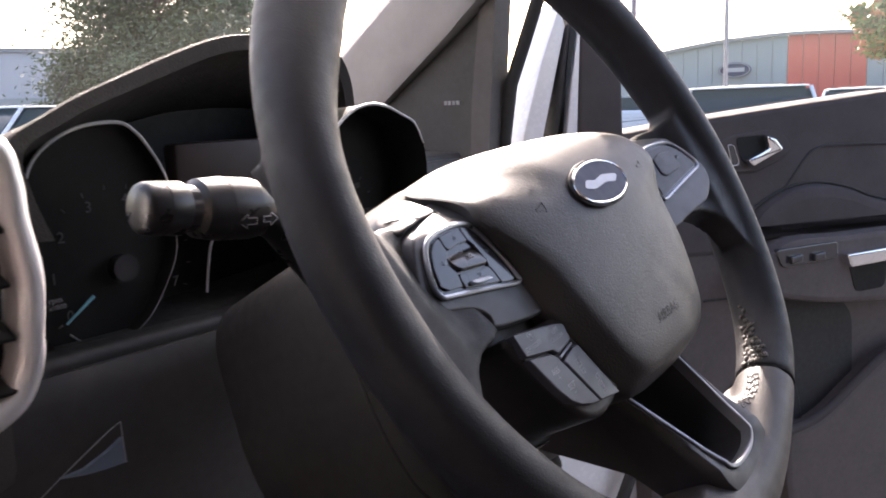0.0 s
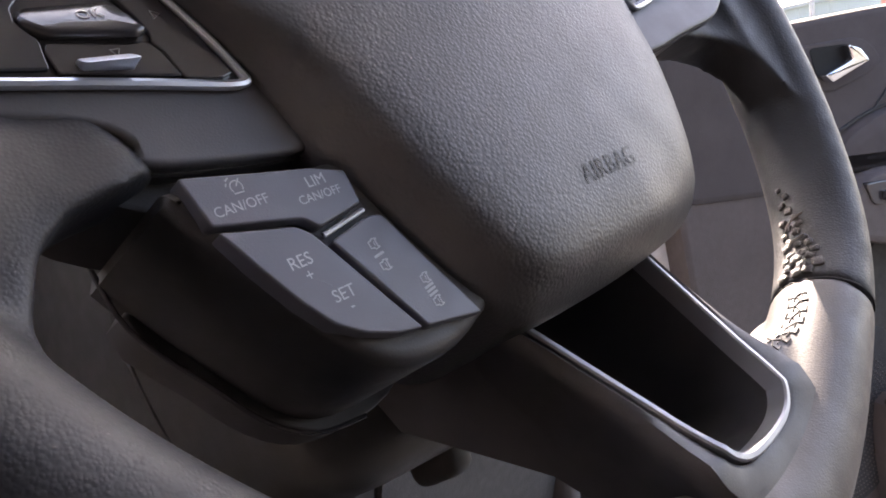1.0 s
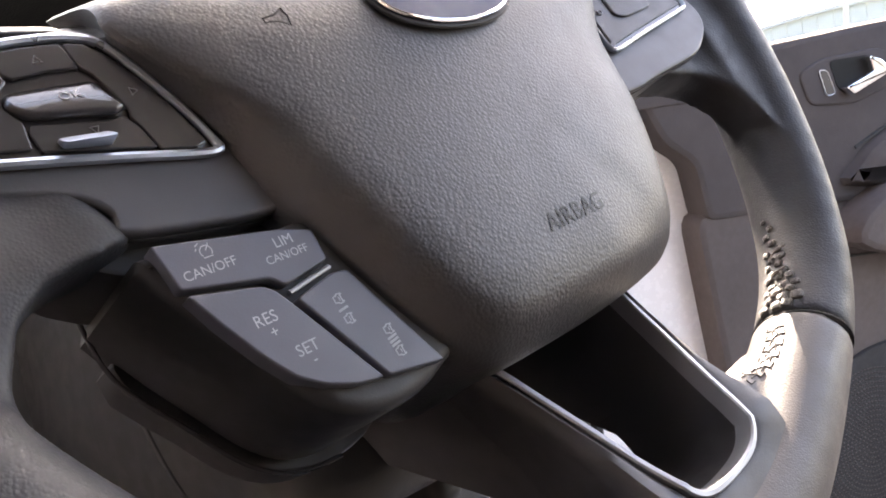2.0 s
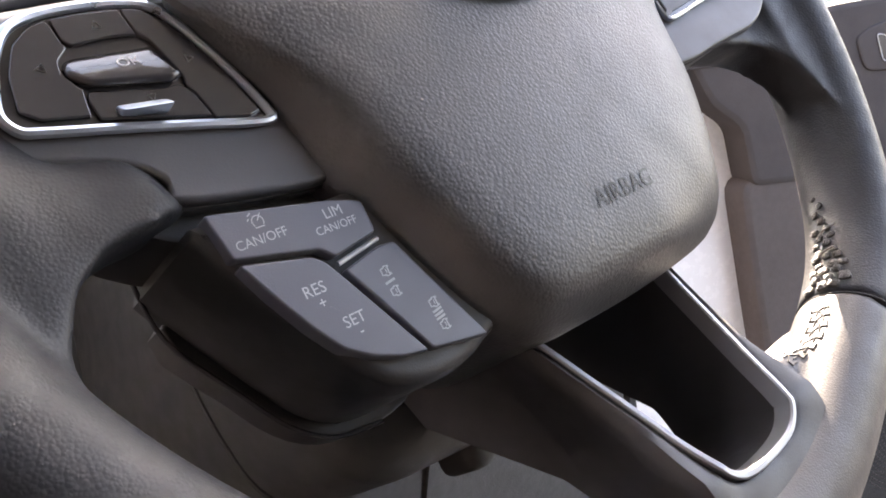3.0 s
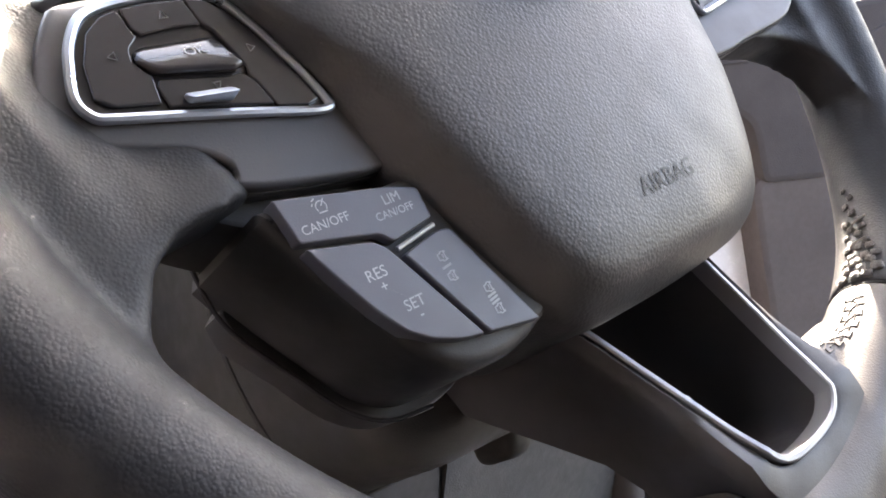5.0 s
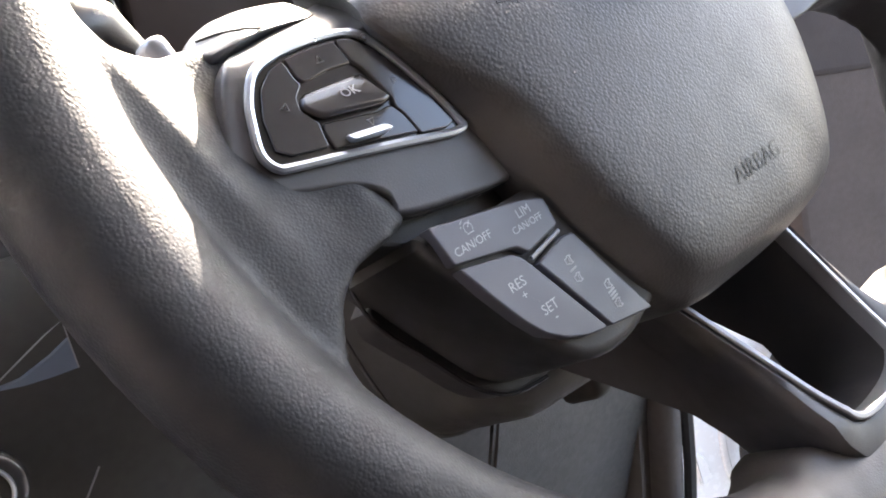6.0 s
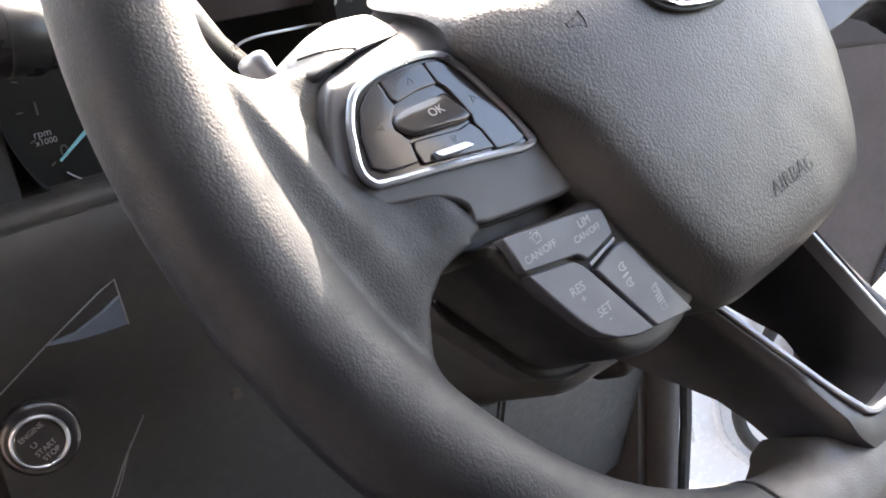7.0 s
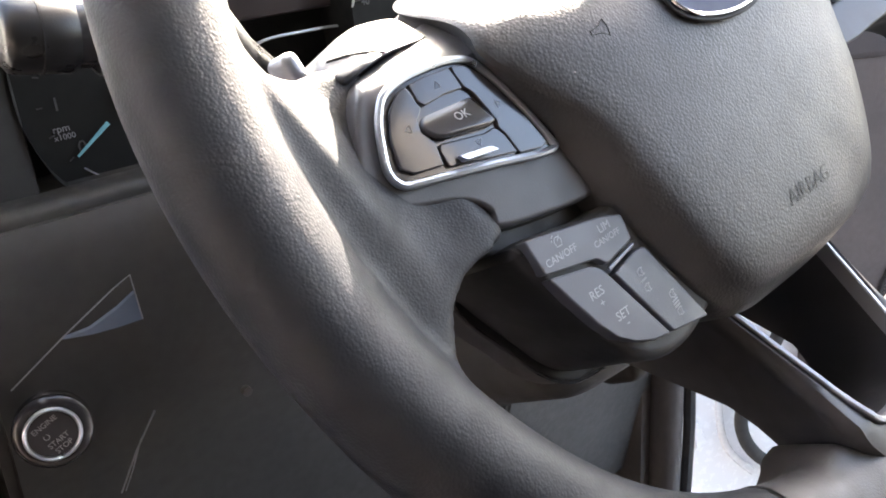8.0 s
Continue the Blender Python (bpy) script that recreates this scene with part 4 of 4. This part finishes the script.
part("check_plate", sheet(rounded([(.182, .318), (.200, .306), (.213, .268), (.196, .256)], .004), .013, .004, .002), WHITE_PAINT, door)
part("shell_crease", sweep(spline([(q, .012, z) for q, z in ((.235, .40), (.232, .33), (.25, .25), (.30, .19))], 5, False), circle(.006, 8, .004), False, (0, 1, 0)), WHITE_PAINT, door)
part("sail_panel", sheet([(.217, 1.0), (.297, 1.0), (.294, 1.06), (.292, 1.13), (.240, 1.235), (.2255, 1.212)], .02, -.037, .004), DOOR_SKIN, door)
upper = [(.212, 1.05), (.30, 1.049), (.41, 1.061), (.55, 1.074), (.82, 1.096), (1.12, 1.11), (1.12, .84), (.60, .845), (.316, .85), (.302, .925), (.262, .955)]
part("upper_lining", sheet(rounded(upper, .014, 4), .02, -.035, .009), DOOR_SKIN, door, "dark soft upper lining")
lower = [(.300, .862), (1.12, .852), (1.12, .25), (.42, .25), (.36, .32), (.350, .52), (.325, .68)]
part("lower_lining", sheet(rounded(lower, .03), .02, -.030, .01), DOOR_LOW, door)
arm = spline([(.50, .80), (.56, .865), (.70, .868), (.9, .868), (1.10, .862), (1.10, .76), (.85, .745), (.64, .76)], 4)
rest = part("armrest", sheet(arm, .0, -.085, .010), DOOR_LOW, door)
part("switch_panel", sheet(rounded([(.54, .857), (.67, .860), (.67, .832), (.555, .826)], .01), .0, -.088, .002), GLOSS, rest)
for s in (.578, .626):
    part("window_switch", sheet(rounded([(s - .012, .845), (s + .012, .847), (s + .011, .834), (s - .011, .832)], .003), -.08, -.096, .003), GLOSS, rest)
# Flat black sheet paints the shade of the cup behind the pull bar
part("pull_cup", sheet(rounded([(.692, .83), (.787, .83), (.778, .772), (.714, .770)], .012), -.05, -.0865), DIAL, rest, "dark recess under the pull")
part("pull_bar", sheet(rounded([(.680, .838), (.793, .842), (.791, .819), (.690, .815)], .005), -.07, -.098, .004), CHROME, rest, "chrome pull bar")
# Black beads draw the shade along the lining's creases
for pts in ([(.535, .868), (.560, .897), (.590, .930), (.616, .958), (.640, .986), (.657, 1.001), (.680, 1.009), (.710, 1.010), (.825, 1.007), (1.1, .99)], [(.5368, .9171), (.5997, .9444), (.6653, .9519), (.7406, .9393), (.8309, .9116), (1.1, .86)]):
    part("crease", sweep(spline([(s, -.0355, z) for s, z in pts], 6, False), circle(.0022, 6, .003), False, (0, 1, 0)), RUBBER, door)
bulge = spline([(.537, .905), (.5997, .9420), (.6653, .9495), (.7406, .9369), (.8309, .9092), (1.1, .868), (1.1, .862), (.56, .862)], 4)
part("lining_bulge", sheet(bulge, .0, -.055, .02), DOOR_SKIN, door)
part("line", sweep([(.45, -.031, .775), (.613, -.031, .771), (.811, -.031, .746)], circle(.002, 6), False, (0, 1, 0)), RUBBER, door)
cup = rounded([(.455, 1.020), (.49, 1.036), (.575, 1.042), (.598, 1.034), (.618, 1.010), (.595, .992), (.54, .974), (.47, .978)], .012)
plate = part("handle_plate", sheet(cup, .0, -.038, .003), DOOR_SKIN, door)
# The hollow behind the lever is a flat sheet, its shade painted black
part("handle_recess", sheet(rounded([(.500, 1.032), (.56, 1.034), (.592, 1.012), (.53, .985), (.512, .995)], .008), -.03, -.0388), DIAL, plate, "dark recess")
part("handle_lever", sheet(rounded([(.514, .9965), (.526, .986), (.585, 1.010), (.570, 1.027), (.550, 1.033), (.557, 1.013)], .003), -.035, -.052, .003), CHROME, plate, "chrome door handle")
part("lock_frame", sweep([(s, -.039, z) for s, z in rounded([(.484, 1.022), (.497, 1.020), (.508, .990), (.494, .988)], .005)], circle(.0007, 5), True, (0, 1, 0)), RING, plate)
part("lock_switch", sheet(rounded([(.484, 1.022), (.497, 1.020), (.508, .990), (.494, .988)], .005), -.03, -.0395, .001), GLOSS, plate)
grille = spline([(.50, .62), (.62, .64), (.66, .52), (.60, .40), (.47, .38), (.44, .50)], 5)
part("speaker_grille", sheet(grille, .0, -.036, .003), MESH_GRILLE, door, "dark perforated speaker grille")
verts, faces = [], []
for ring in range(1, 17):
    r = ring * .0062
    for k in range(int(2 * math.pi * r / .0052)):
        a = k * .0052 / r
        q, z, n = .548 + r * math.cos(a), .505 + r * 1.1 * math.sin(a), len(verts)
        verts += [(q - .0017, -.0362, z), (q, -.0362, z - .0017), (q + .0017, -.0362, z), (q, -.0362, z + .0017), (q, -.0378, z)]
        faces += [(n, n + 1, n + 4), (n + 1, n + 2, n + 4), (n + 2, n + 3, n + 4), (n + 3, n, n + 4)]
me = bpy.data.meshes.new("grille_studs")
me.from_pydata(verts, [], faces)
me.materials.append(DOOR_LOW)
studs = new("grille_studs", me)
studs.parent = door
studs["kind"] = "stuff"
part("pocket", sheet(spline([(.60, .535), (.655, .545), (.70, .565), (.75, .598), (.83, .642), (.95, .66), (1.10, .66), (1.10, .30), (.80, .27), (.66, .30), (.61, .40)], 3), .0, -.065, .012), DOOR_LOW, door)
# Shade above the pocket, laid on the lining as a flat black sheet
part("pocket_recess", sheet(rounded([(.60, .770), (.735, .752), (.768, .715), (.775, .60), (.66, .53), (.59, .52)], .02), .0, -.0335, .002), MATT_BLACK, door, "dark recess above the door pocket")
part("pocket_lip", sweep(spline([(q, -.062, z) for q, z in ((.60, .540), (.655, .550), (.70, .570), (.75, .603), (.83, .647), (.95, .665), (1.10, .665))], 4, False), circle(.008, 10), False, (0, 1, 0)), DOOR_SKIN, door)
glass = part("window_pane", sheet([(.30, 1.03), (.41, 1.045), (1.12, 1.095), (1.05, 1.48), (.62, 1.48), (.31, 1.16)], .046, .042), GLASS, door)
glass.visible_shadow = False
mirror = thing("door_mirror_frame", "dark door window frame post", "window frame", DOOR)
part("post", sheet([(.292, 1.05), (.30, 1.05), (.305, 1.30), (.290, 1.30)], .05, .03), RUBBER, mirror)

# ---- the rest of the shell ----
shell = thing("car_body", "white car body with grey headliner and dark carpet", "car body", kind="structure")
part("floor_pan", box(-1.2, .5, -1.9, .95, .12, .16), CARPET, shell)
part("firewall", box(-1.2, .5, .93, .97, .12, 1.04), CARPET, shell)
part("sill", box(.42, .56, -.9, .45, .12, .34, .02), WHITE_PAINT, shell)
part("left_side", box(-1.24, -1.2, -1.9, .97, .12, 1.02), DOOR_LOW, shell)
part("left_upper", box(-1.24, -1.2, -.75, .60, 1.02, 1.58), DOOR_LOW, shell)
part("rear_wall", box(-1.2, .5, -1.94, -1.9, .12, 1.58), DOOR_LOW, shell)
part("left_quarter", box(-1.24, -1.2, -1.9, -.75, 1.02, 1.58), DOOR_LOW, shell)
part("right_quarter", box(.46, .52, -1.9, -.75, 1.05, 1.58), DOOR_LOW, shell)
part("rear_side", box(.46, .52, -1.9, -.62, .12, 1.05), DOOR_LOW, shell)
part("headliner", box(-1.2, .45, -1.9, -.02, 1.56, 1.60, .01), HEADLINER, shell)
for x, y in ((-1.18, -1.85), (.44, -1.85), (-1.18, -.7), (.45, -.7)):
    part("post", box(x - .04, x + .04, y - .05, y + .05, 1.0, 1.57), TRIM_GREY, shell)
part("left_pillar", sweep([(-1.21, .70, 1.02), (-1.19, .50, 1.19), (-1.15, .10, 1.46), (-1.14, -.05, 1.55)], circle(.04, 8)), TRIM_GREY, shell)
bm = bmesh.new()
quad = [(-1.2, .97, 1.04), (.48, .97, 1.04), (.40, -.02, 1.57), (-1.12, -.02, 1.57)]
lo = [bm.verts.new(q) for q in quad]
hi = [bm.verts.new((x, y + .002, z + .004)) for x, y, z in quad]
bm.faces.new(lo)
bm.faces.new(hi)
for i in range(4):
    bm.faces.new((lo[i - 1], lo[i], hi[i], hi[i - 1]))
screen = part("windscreen", bm, GLASS, shell, smooth=False)
screen.visible_shadow = False

# ---- outside ----
ASPHALT = mat("asphalt", (0.05, 0.05, 0.052), 0.9, vary=0.25, vary_scale=0.6, grain="noise", grain_scale=60, grain_depth=0.01)
WALL_GREY = mat("grey cladding", (0.30, 0.33, 0.34), 0.7, vary=0.08, vary_scale=0.3)
WALL_RED = mat("red cladding", (0.62, 0.12, 0.09), 0.6, vary=0.08, vary_scale=0.3)
WALL_PALE = mat("pale wall", (0.42, 0.44, 0.48), 0.7, vary=0.06, vary_scale=0.2)
ROOF = mat("roof sheet", (0.25, 0.26, 0.28), 0.5)
POLE = mat("painted pole", (0.22, 0.20, 0.22), 0.5)
PALE_BLUE = mat("pale car paint", (0.55, 0.60, 0.68), 0.25, coat=0.6, vary=0.02)
TINT = mat("car glass", (0.040, 0.058, 0.066), 0.06, vary=0.05, spec=0.04, rough_vary=0.02)
BARK = mat("bark", (0.09, 0.07, 0.05), 0.9, grain="noise", grain_scale=30, grain_depth=0.02)
LEAF = mat("green leaves", (0.10, 0.13, 0.06), 0.6, vary=0.5, vary_scale=1.5)
LEAF_LIGHT = mat("light leaves", (0.14, 0.17, 0.04), 0.6, vary=0.5, vary_scale=1.5)
LEAF_RED = mat("autumn leaves", (0.38, 0.16, 0.06), 0.6, vary=0.5, vary_scale=1.5)

ground = part("ground", box(-400, 400, -400, 400, GROUND - .5, GROUND), ASPHALT, smooth=False)
tagged(ground, "grey asphalt car yard", "ground", kind="structure")


def parked_car(label, m, paint, length=4.4, high=1.45, rake=.65):
    c = thing("parked_car", label, "car", m, group="cars in the yard")
    L, k = length, high / 1.45
    prof = [(-L / 2, .45), (-L / 2 + .02, .72 * k), (-L / 2 + .15, .90 * k), (L / 2 - 1.05, .95 * k), (L / 2 - .1, .74 * k), (L / 2, .5), (L / 2 - .1, .22), (-L / 2 + .1, .22)]
    body = spline([(x, z) for x, z in prof], 4)
    bm = prism(body, -.86, .86, .08, 3)
    bm.transform(Matrix(((1, 0, 0, 0), (0, 0, 1, 0), (0, 1, 0, 0), (0, 0, 0, 1))))
    part("body", bm, paint, c)
    bm = bmesh.new()
    base = [(-L / 2 + .35, -.74, .9 * k), (L / 2 - 1.2, -.74, .93 * k), (L / 2 - 1.2, .74, .93 * k), (-L / 2 + .35, .74, .9 * k)]
    tail = -L / 2 + .35 + rake
    top = [(tail, -.60, 1.41 * k), (L / 2 - 2.05, -.60, 1.42 * k), (L / 2 - 2.05, .60, 1.42 * k), (tail, .60, 1.41 * k)]
    lo, hi = [bm.verts.new(p) for p in base], [bm.verts.new(p) for p in top]
    for i in range(4):
        bm.faces.new((lo[i - 1], lo[i], hi[i], hi[i - 1]))
    bm.faces.new(hi)
    bm.faces.new(lo)
    bmesh.ops.bevel(bm, geom=bm.edges[:], offset=.05, segments=2, affect="EDGES")
    cab = part("windows", bm, TINT, c)
    rp = rounded([(tail - .05, -.60), (L / 2 - 2.0, -.60), (L / 2 - 2.0, .60), (tail - .05, .60)], .15, 5)
    part("roof", prism(rp, 1.385 * k, 1.402 * k, .012, 3, None, .022), paint, c)
    for sx in (-1, 1):
        for t0, t1 in ((base[0], top[0]), (base[1], top[1])):
            part("post", sweep([(t0[0], t0[1] * sx * -1, t0[2]), (t1[0] * .94 + t0[0] * .06, (t1[1] * .94 + t0[1] * .06) * sx * -1, t1[2] * .94 + t0[2] * .06)], circle(.02, 8)), paint, c)
        for x in (-L / 2 + .85, L / 2 - .95):
            wheel = part("wheel", sweep([(x, sx * .70, .32), (x, sx * .87, .32)], circle(.32, 24)), RUBBER, c)
            part("wheel_disc", sweep([(x, sx * .868, .32), (x, sx * .885, .32)], circle(.21, 20)), SILVER, wheel)
    return c


parked_car("white parked hatchback with a pale roof", Matrix.Translation((10.17, 3.25, GROUND)) @ pose(0, 0, 0, 0, 0, 18), PALE_BLUE, 4.2, 1.31, .22)
parked_car("white parked hatchback beside another car", Matrix.Translation((15.77, 3.06, GROUND)) @ pose(0, 0, 0, 0, 0, 12), WHITE_PAINT, 4.2, 1.27, .22)
front = parked_car("pale blue parked car in front", Matrix.Translation((4.85, 9.5, GROUND)) @ pose(0, 0, 0, 0, 0, 20), PALE_BLUE, 4.4, 1.38)
parked_car("silver parked car far off in the yard", Matrix.Translation((24.0, 11.6, GROUND)) @ pose(0, 0, 0, 0, 0, 110), PALE_BLUE, 4.3, 1.3)
pole = thing("lamp_pole", "tall slim painted metal lamp pole", "lamp pole", Matrix.Translation((12.82, 4.47, GROUND)))
part("shaft", sweep([(0, 0, 0), (0, 0, 7)], circle(.034, 12), False, (0, 1, 0)), POLE, pole)
part("foot", prism(circle(.16, 16), 0, .06, .01), POLE, pole)
pole2 = thing("sign_pole", "slim grey sign pole far off", "pole", Matrix.Translation((26.78, 12.55, GROUND)))
part("shaft", sweep([(0, 0, 0), (0, 0, 6)], circle(.09, 12), False, (0, 1, 0)), POLE, pole2)

part("aerial", sweep([(-.239, -.073, 1.32), (-.076, -.249, 1.70)], circle(.009, 6)), RUBBER, front, "thin black aerial")

# showroom with a bowed front
hall = thing("showroom", "grey and red clad showroom with bowed roofline and oval sign", "building")
A, B = Vector((53.5, 26.5, 0)), Vector((60.5, 2.0, 0))
run = (B - A).normalized()
face = Vector((run.y, -run.x, 0))
if face.dot(A) > 0:
    face = -face


def hall_top(t):
    return 3.35 + 1.40 * math.sin(math.pi * min(max((t - .02) / .88, 0), 1)) ** .8


N_PANEL = 28
for i in range(N_PANEL):
    t0, t1 = i / N_PANEL, (i + 1) / N_PANEL
    red = .395 < t0 < .58
    p0, p1 = A.lerp(B, t0 + .0006), A.lerp(B, t1 - .0006)
    bm = bmesh.new()
    back = -face * .4
    front = [(p0, GROUND), (p1, GROUND), (p1, hall_top(t1)), (p0, hall_top(t0))]
    va = [bm.verts.new((p.x, p.y, z)) for p, z in front]
    vb = [bm.verts.new((p.x + back.x, p.y + back.y, z)) for p, z in front]
    bm.faces.new(va)
    bm.faces.new(vb)
    for j in range(4):
        bm.faces.new((va[j - 1], va[j], vb[j], vb[j - 1]))
    part("panel", bm, WALL_RED if red else WALL_GREY, hall, "red panel" if red else "", smooth=False)
for i in range(N_PANEL // 2):
    t0, t1 = i * 2 / N_PANEL, (i + 1) * 2 / N_PANEL
    p0, p1 = A.lerp(B, t0) - face * .30, A.lerp(B, t1) - face * .30
    back = -face * .3
    bm = bmesh.new()
    front4 = [(p0, GROUND), (p1, GROUND), (p1, hall_top(t1) - .05), (p0, hall_top(t0) - .05)]
    va = [bm.verts.new((p.x, p.y, z)) for p, z in front4]
    vb = [bm.verts.new((p.x + back.x, p.y + back.y, z)) for p, z in front4]
    bm.faces.new(va)
    bm.faces.new(vb)
    for k in range(4):
        bm.faces.new((va[k - 1], va[k], vb[k], vb[k - 1]))
    part("backing", bm, WALL_GREY, hall, smooth=False)
edge = [A.lerp(B, i / 30) + Vector((0, 0, hall_top(i / 30) + .08)) + face * .1 for i in range(31)]
part("roof_edge", sweep(edge, [(-.5, -.1), (.3, -.1), (.3, .1), (-.5, .1)]), ROOF, hall)
sg = A.lerp(B, .305) + face * .25 + Vector((0, 0, 2.72))
sm = Matrix(((run.x, 0, face.x, sg.x), (run.y, 0, face.y, sg.y), (0, 1, 0, sg.z), (0, 0, 0, 1)))
sign = part("oval_sign", prism([(1.0 * math.cos(2 * math.pi * i / 40), .5 * math.sin(2 * math.pi * i / 40)) for i in range(40)], -.2, .1, .04), BLUE, hall, "dark blue oval sign", matrix=sm)
part("sign_bar", box(-.6, .6, -.12, .14, .1, .13), PRINT, sign)
part("sign_ring", sweep([(.93 * math.cos(2 * math.pi * i / 40), .44 * math.sin(2 * math.pi * i / 40), .1) for i in range(40)], circle(.03, 6), True), PRINT, sign)

shed = thing("warehouse", "pale grey warehouse wall with a flat roof", "building", Matrix.Translation((24, 54, GROUND)) @ pose(0, 0, 0, 0, 0, -22))
part("wall", box(-22, 9, 0, 12, 0, 5.4), WALL_PALE, shed)
part("lower_band", box(-22.05, 9.05, -.05, 0, 0, 2.6), WALL_GREY, shed)
part("roof_edge", box(-22.2, 9.2, -.2, 12, 5.4, 5.65), ROOF, shed)


def tree(label, m, leaf, high, wide, count, seed, second=None, low=.18):
    rnd = random.Random(seed)
    tr = thing("tree", label, "tree", m, group="trees in the yard")
    limbs = [sweep([(0, 0, 0), (.05, 0, high * .3), (0, .05, high * .6), (.05, 0, high * .9)], lambda s: circle(.16 * (1 - .8 * s), 8), False, (0, 1, 0))]
    tips = []
    for i in range(26):
        a, h = rnd.uniform(0, 6.28), rnd.uniform(low, .88) * high
        r = wide * (1.05 - .6 * (h / high)) * rnd.uniform(.6, 1.0)
        e = Vector((r * math.cos(a), r * math.sin(a), h + rnd.uniform(.1, .5) * r * .6))
        limbs.append(sweep([(0, 0, h - .2), e * .5 + Vector((0, 0, h * .5 + .05)), e], lambda s: circle(.05 * (1 - .85 * s), 5), False, (.3, .2, 1)))
        tips.append((Vector((0, 0, h)), e))
    part("trunk", join(*limbs), BARK, tr)
    groups = [(leaf, count)] + ([(second, count // 2)] if second else [])
    for material, num in groups:
        verts, faces = [], []
        for k in range(num):
            s, e = rnd.choice(tips)
            c = s.lerp(e, rnd.uniform(.25, 1.05)) + Vector((rnd.gauss(0, .22), rnd.gauss(0, .22), rnd.gauss(-.05, .22))) * wide * .45
            u = Vector((rnd.gauss(0, 1), rnd.gauss(0, 1), rnd.gauss(0, .6))).normalized()
            v = u.cross(Vector((rnd.gauss(0, 1), rnd.gauss(0, 1), rnd.gauss(0, 1)))).normalized()
            z = rnd.uniform(.035, .08)
            n = len(verts)
            verts += [c - u * z * 1.4, c + v * z * .55, c + u * z * 1.4, c - v * z * .55]
            faces.append((n, n + 1, n + 2, n + 3))
        me = bpy.data.meshes.new("crown")
        me.from_pydata([tuple(q) for q in verts], [], faces)
        me.materials.append(material)
        ob = new("crown", me)
        ob.parent = tr
    return tr


tree("green leafy tree with drooping feathery branches", Matrix.Translation((14.0, 20.75, GROUND)), LEAF, 8.0, 4.2, 90000, 3)
tree("young tree turning from green to orange", Matrix.Translation((19.3, 3.3, GROUND)), LEAF_LIGHT, 6.0, 1.1, 12000, 5, LEAF_RED, .3)
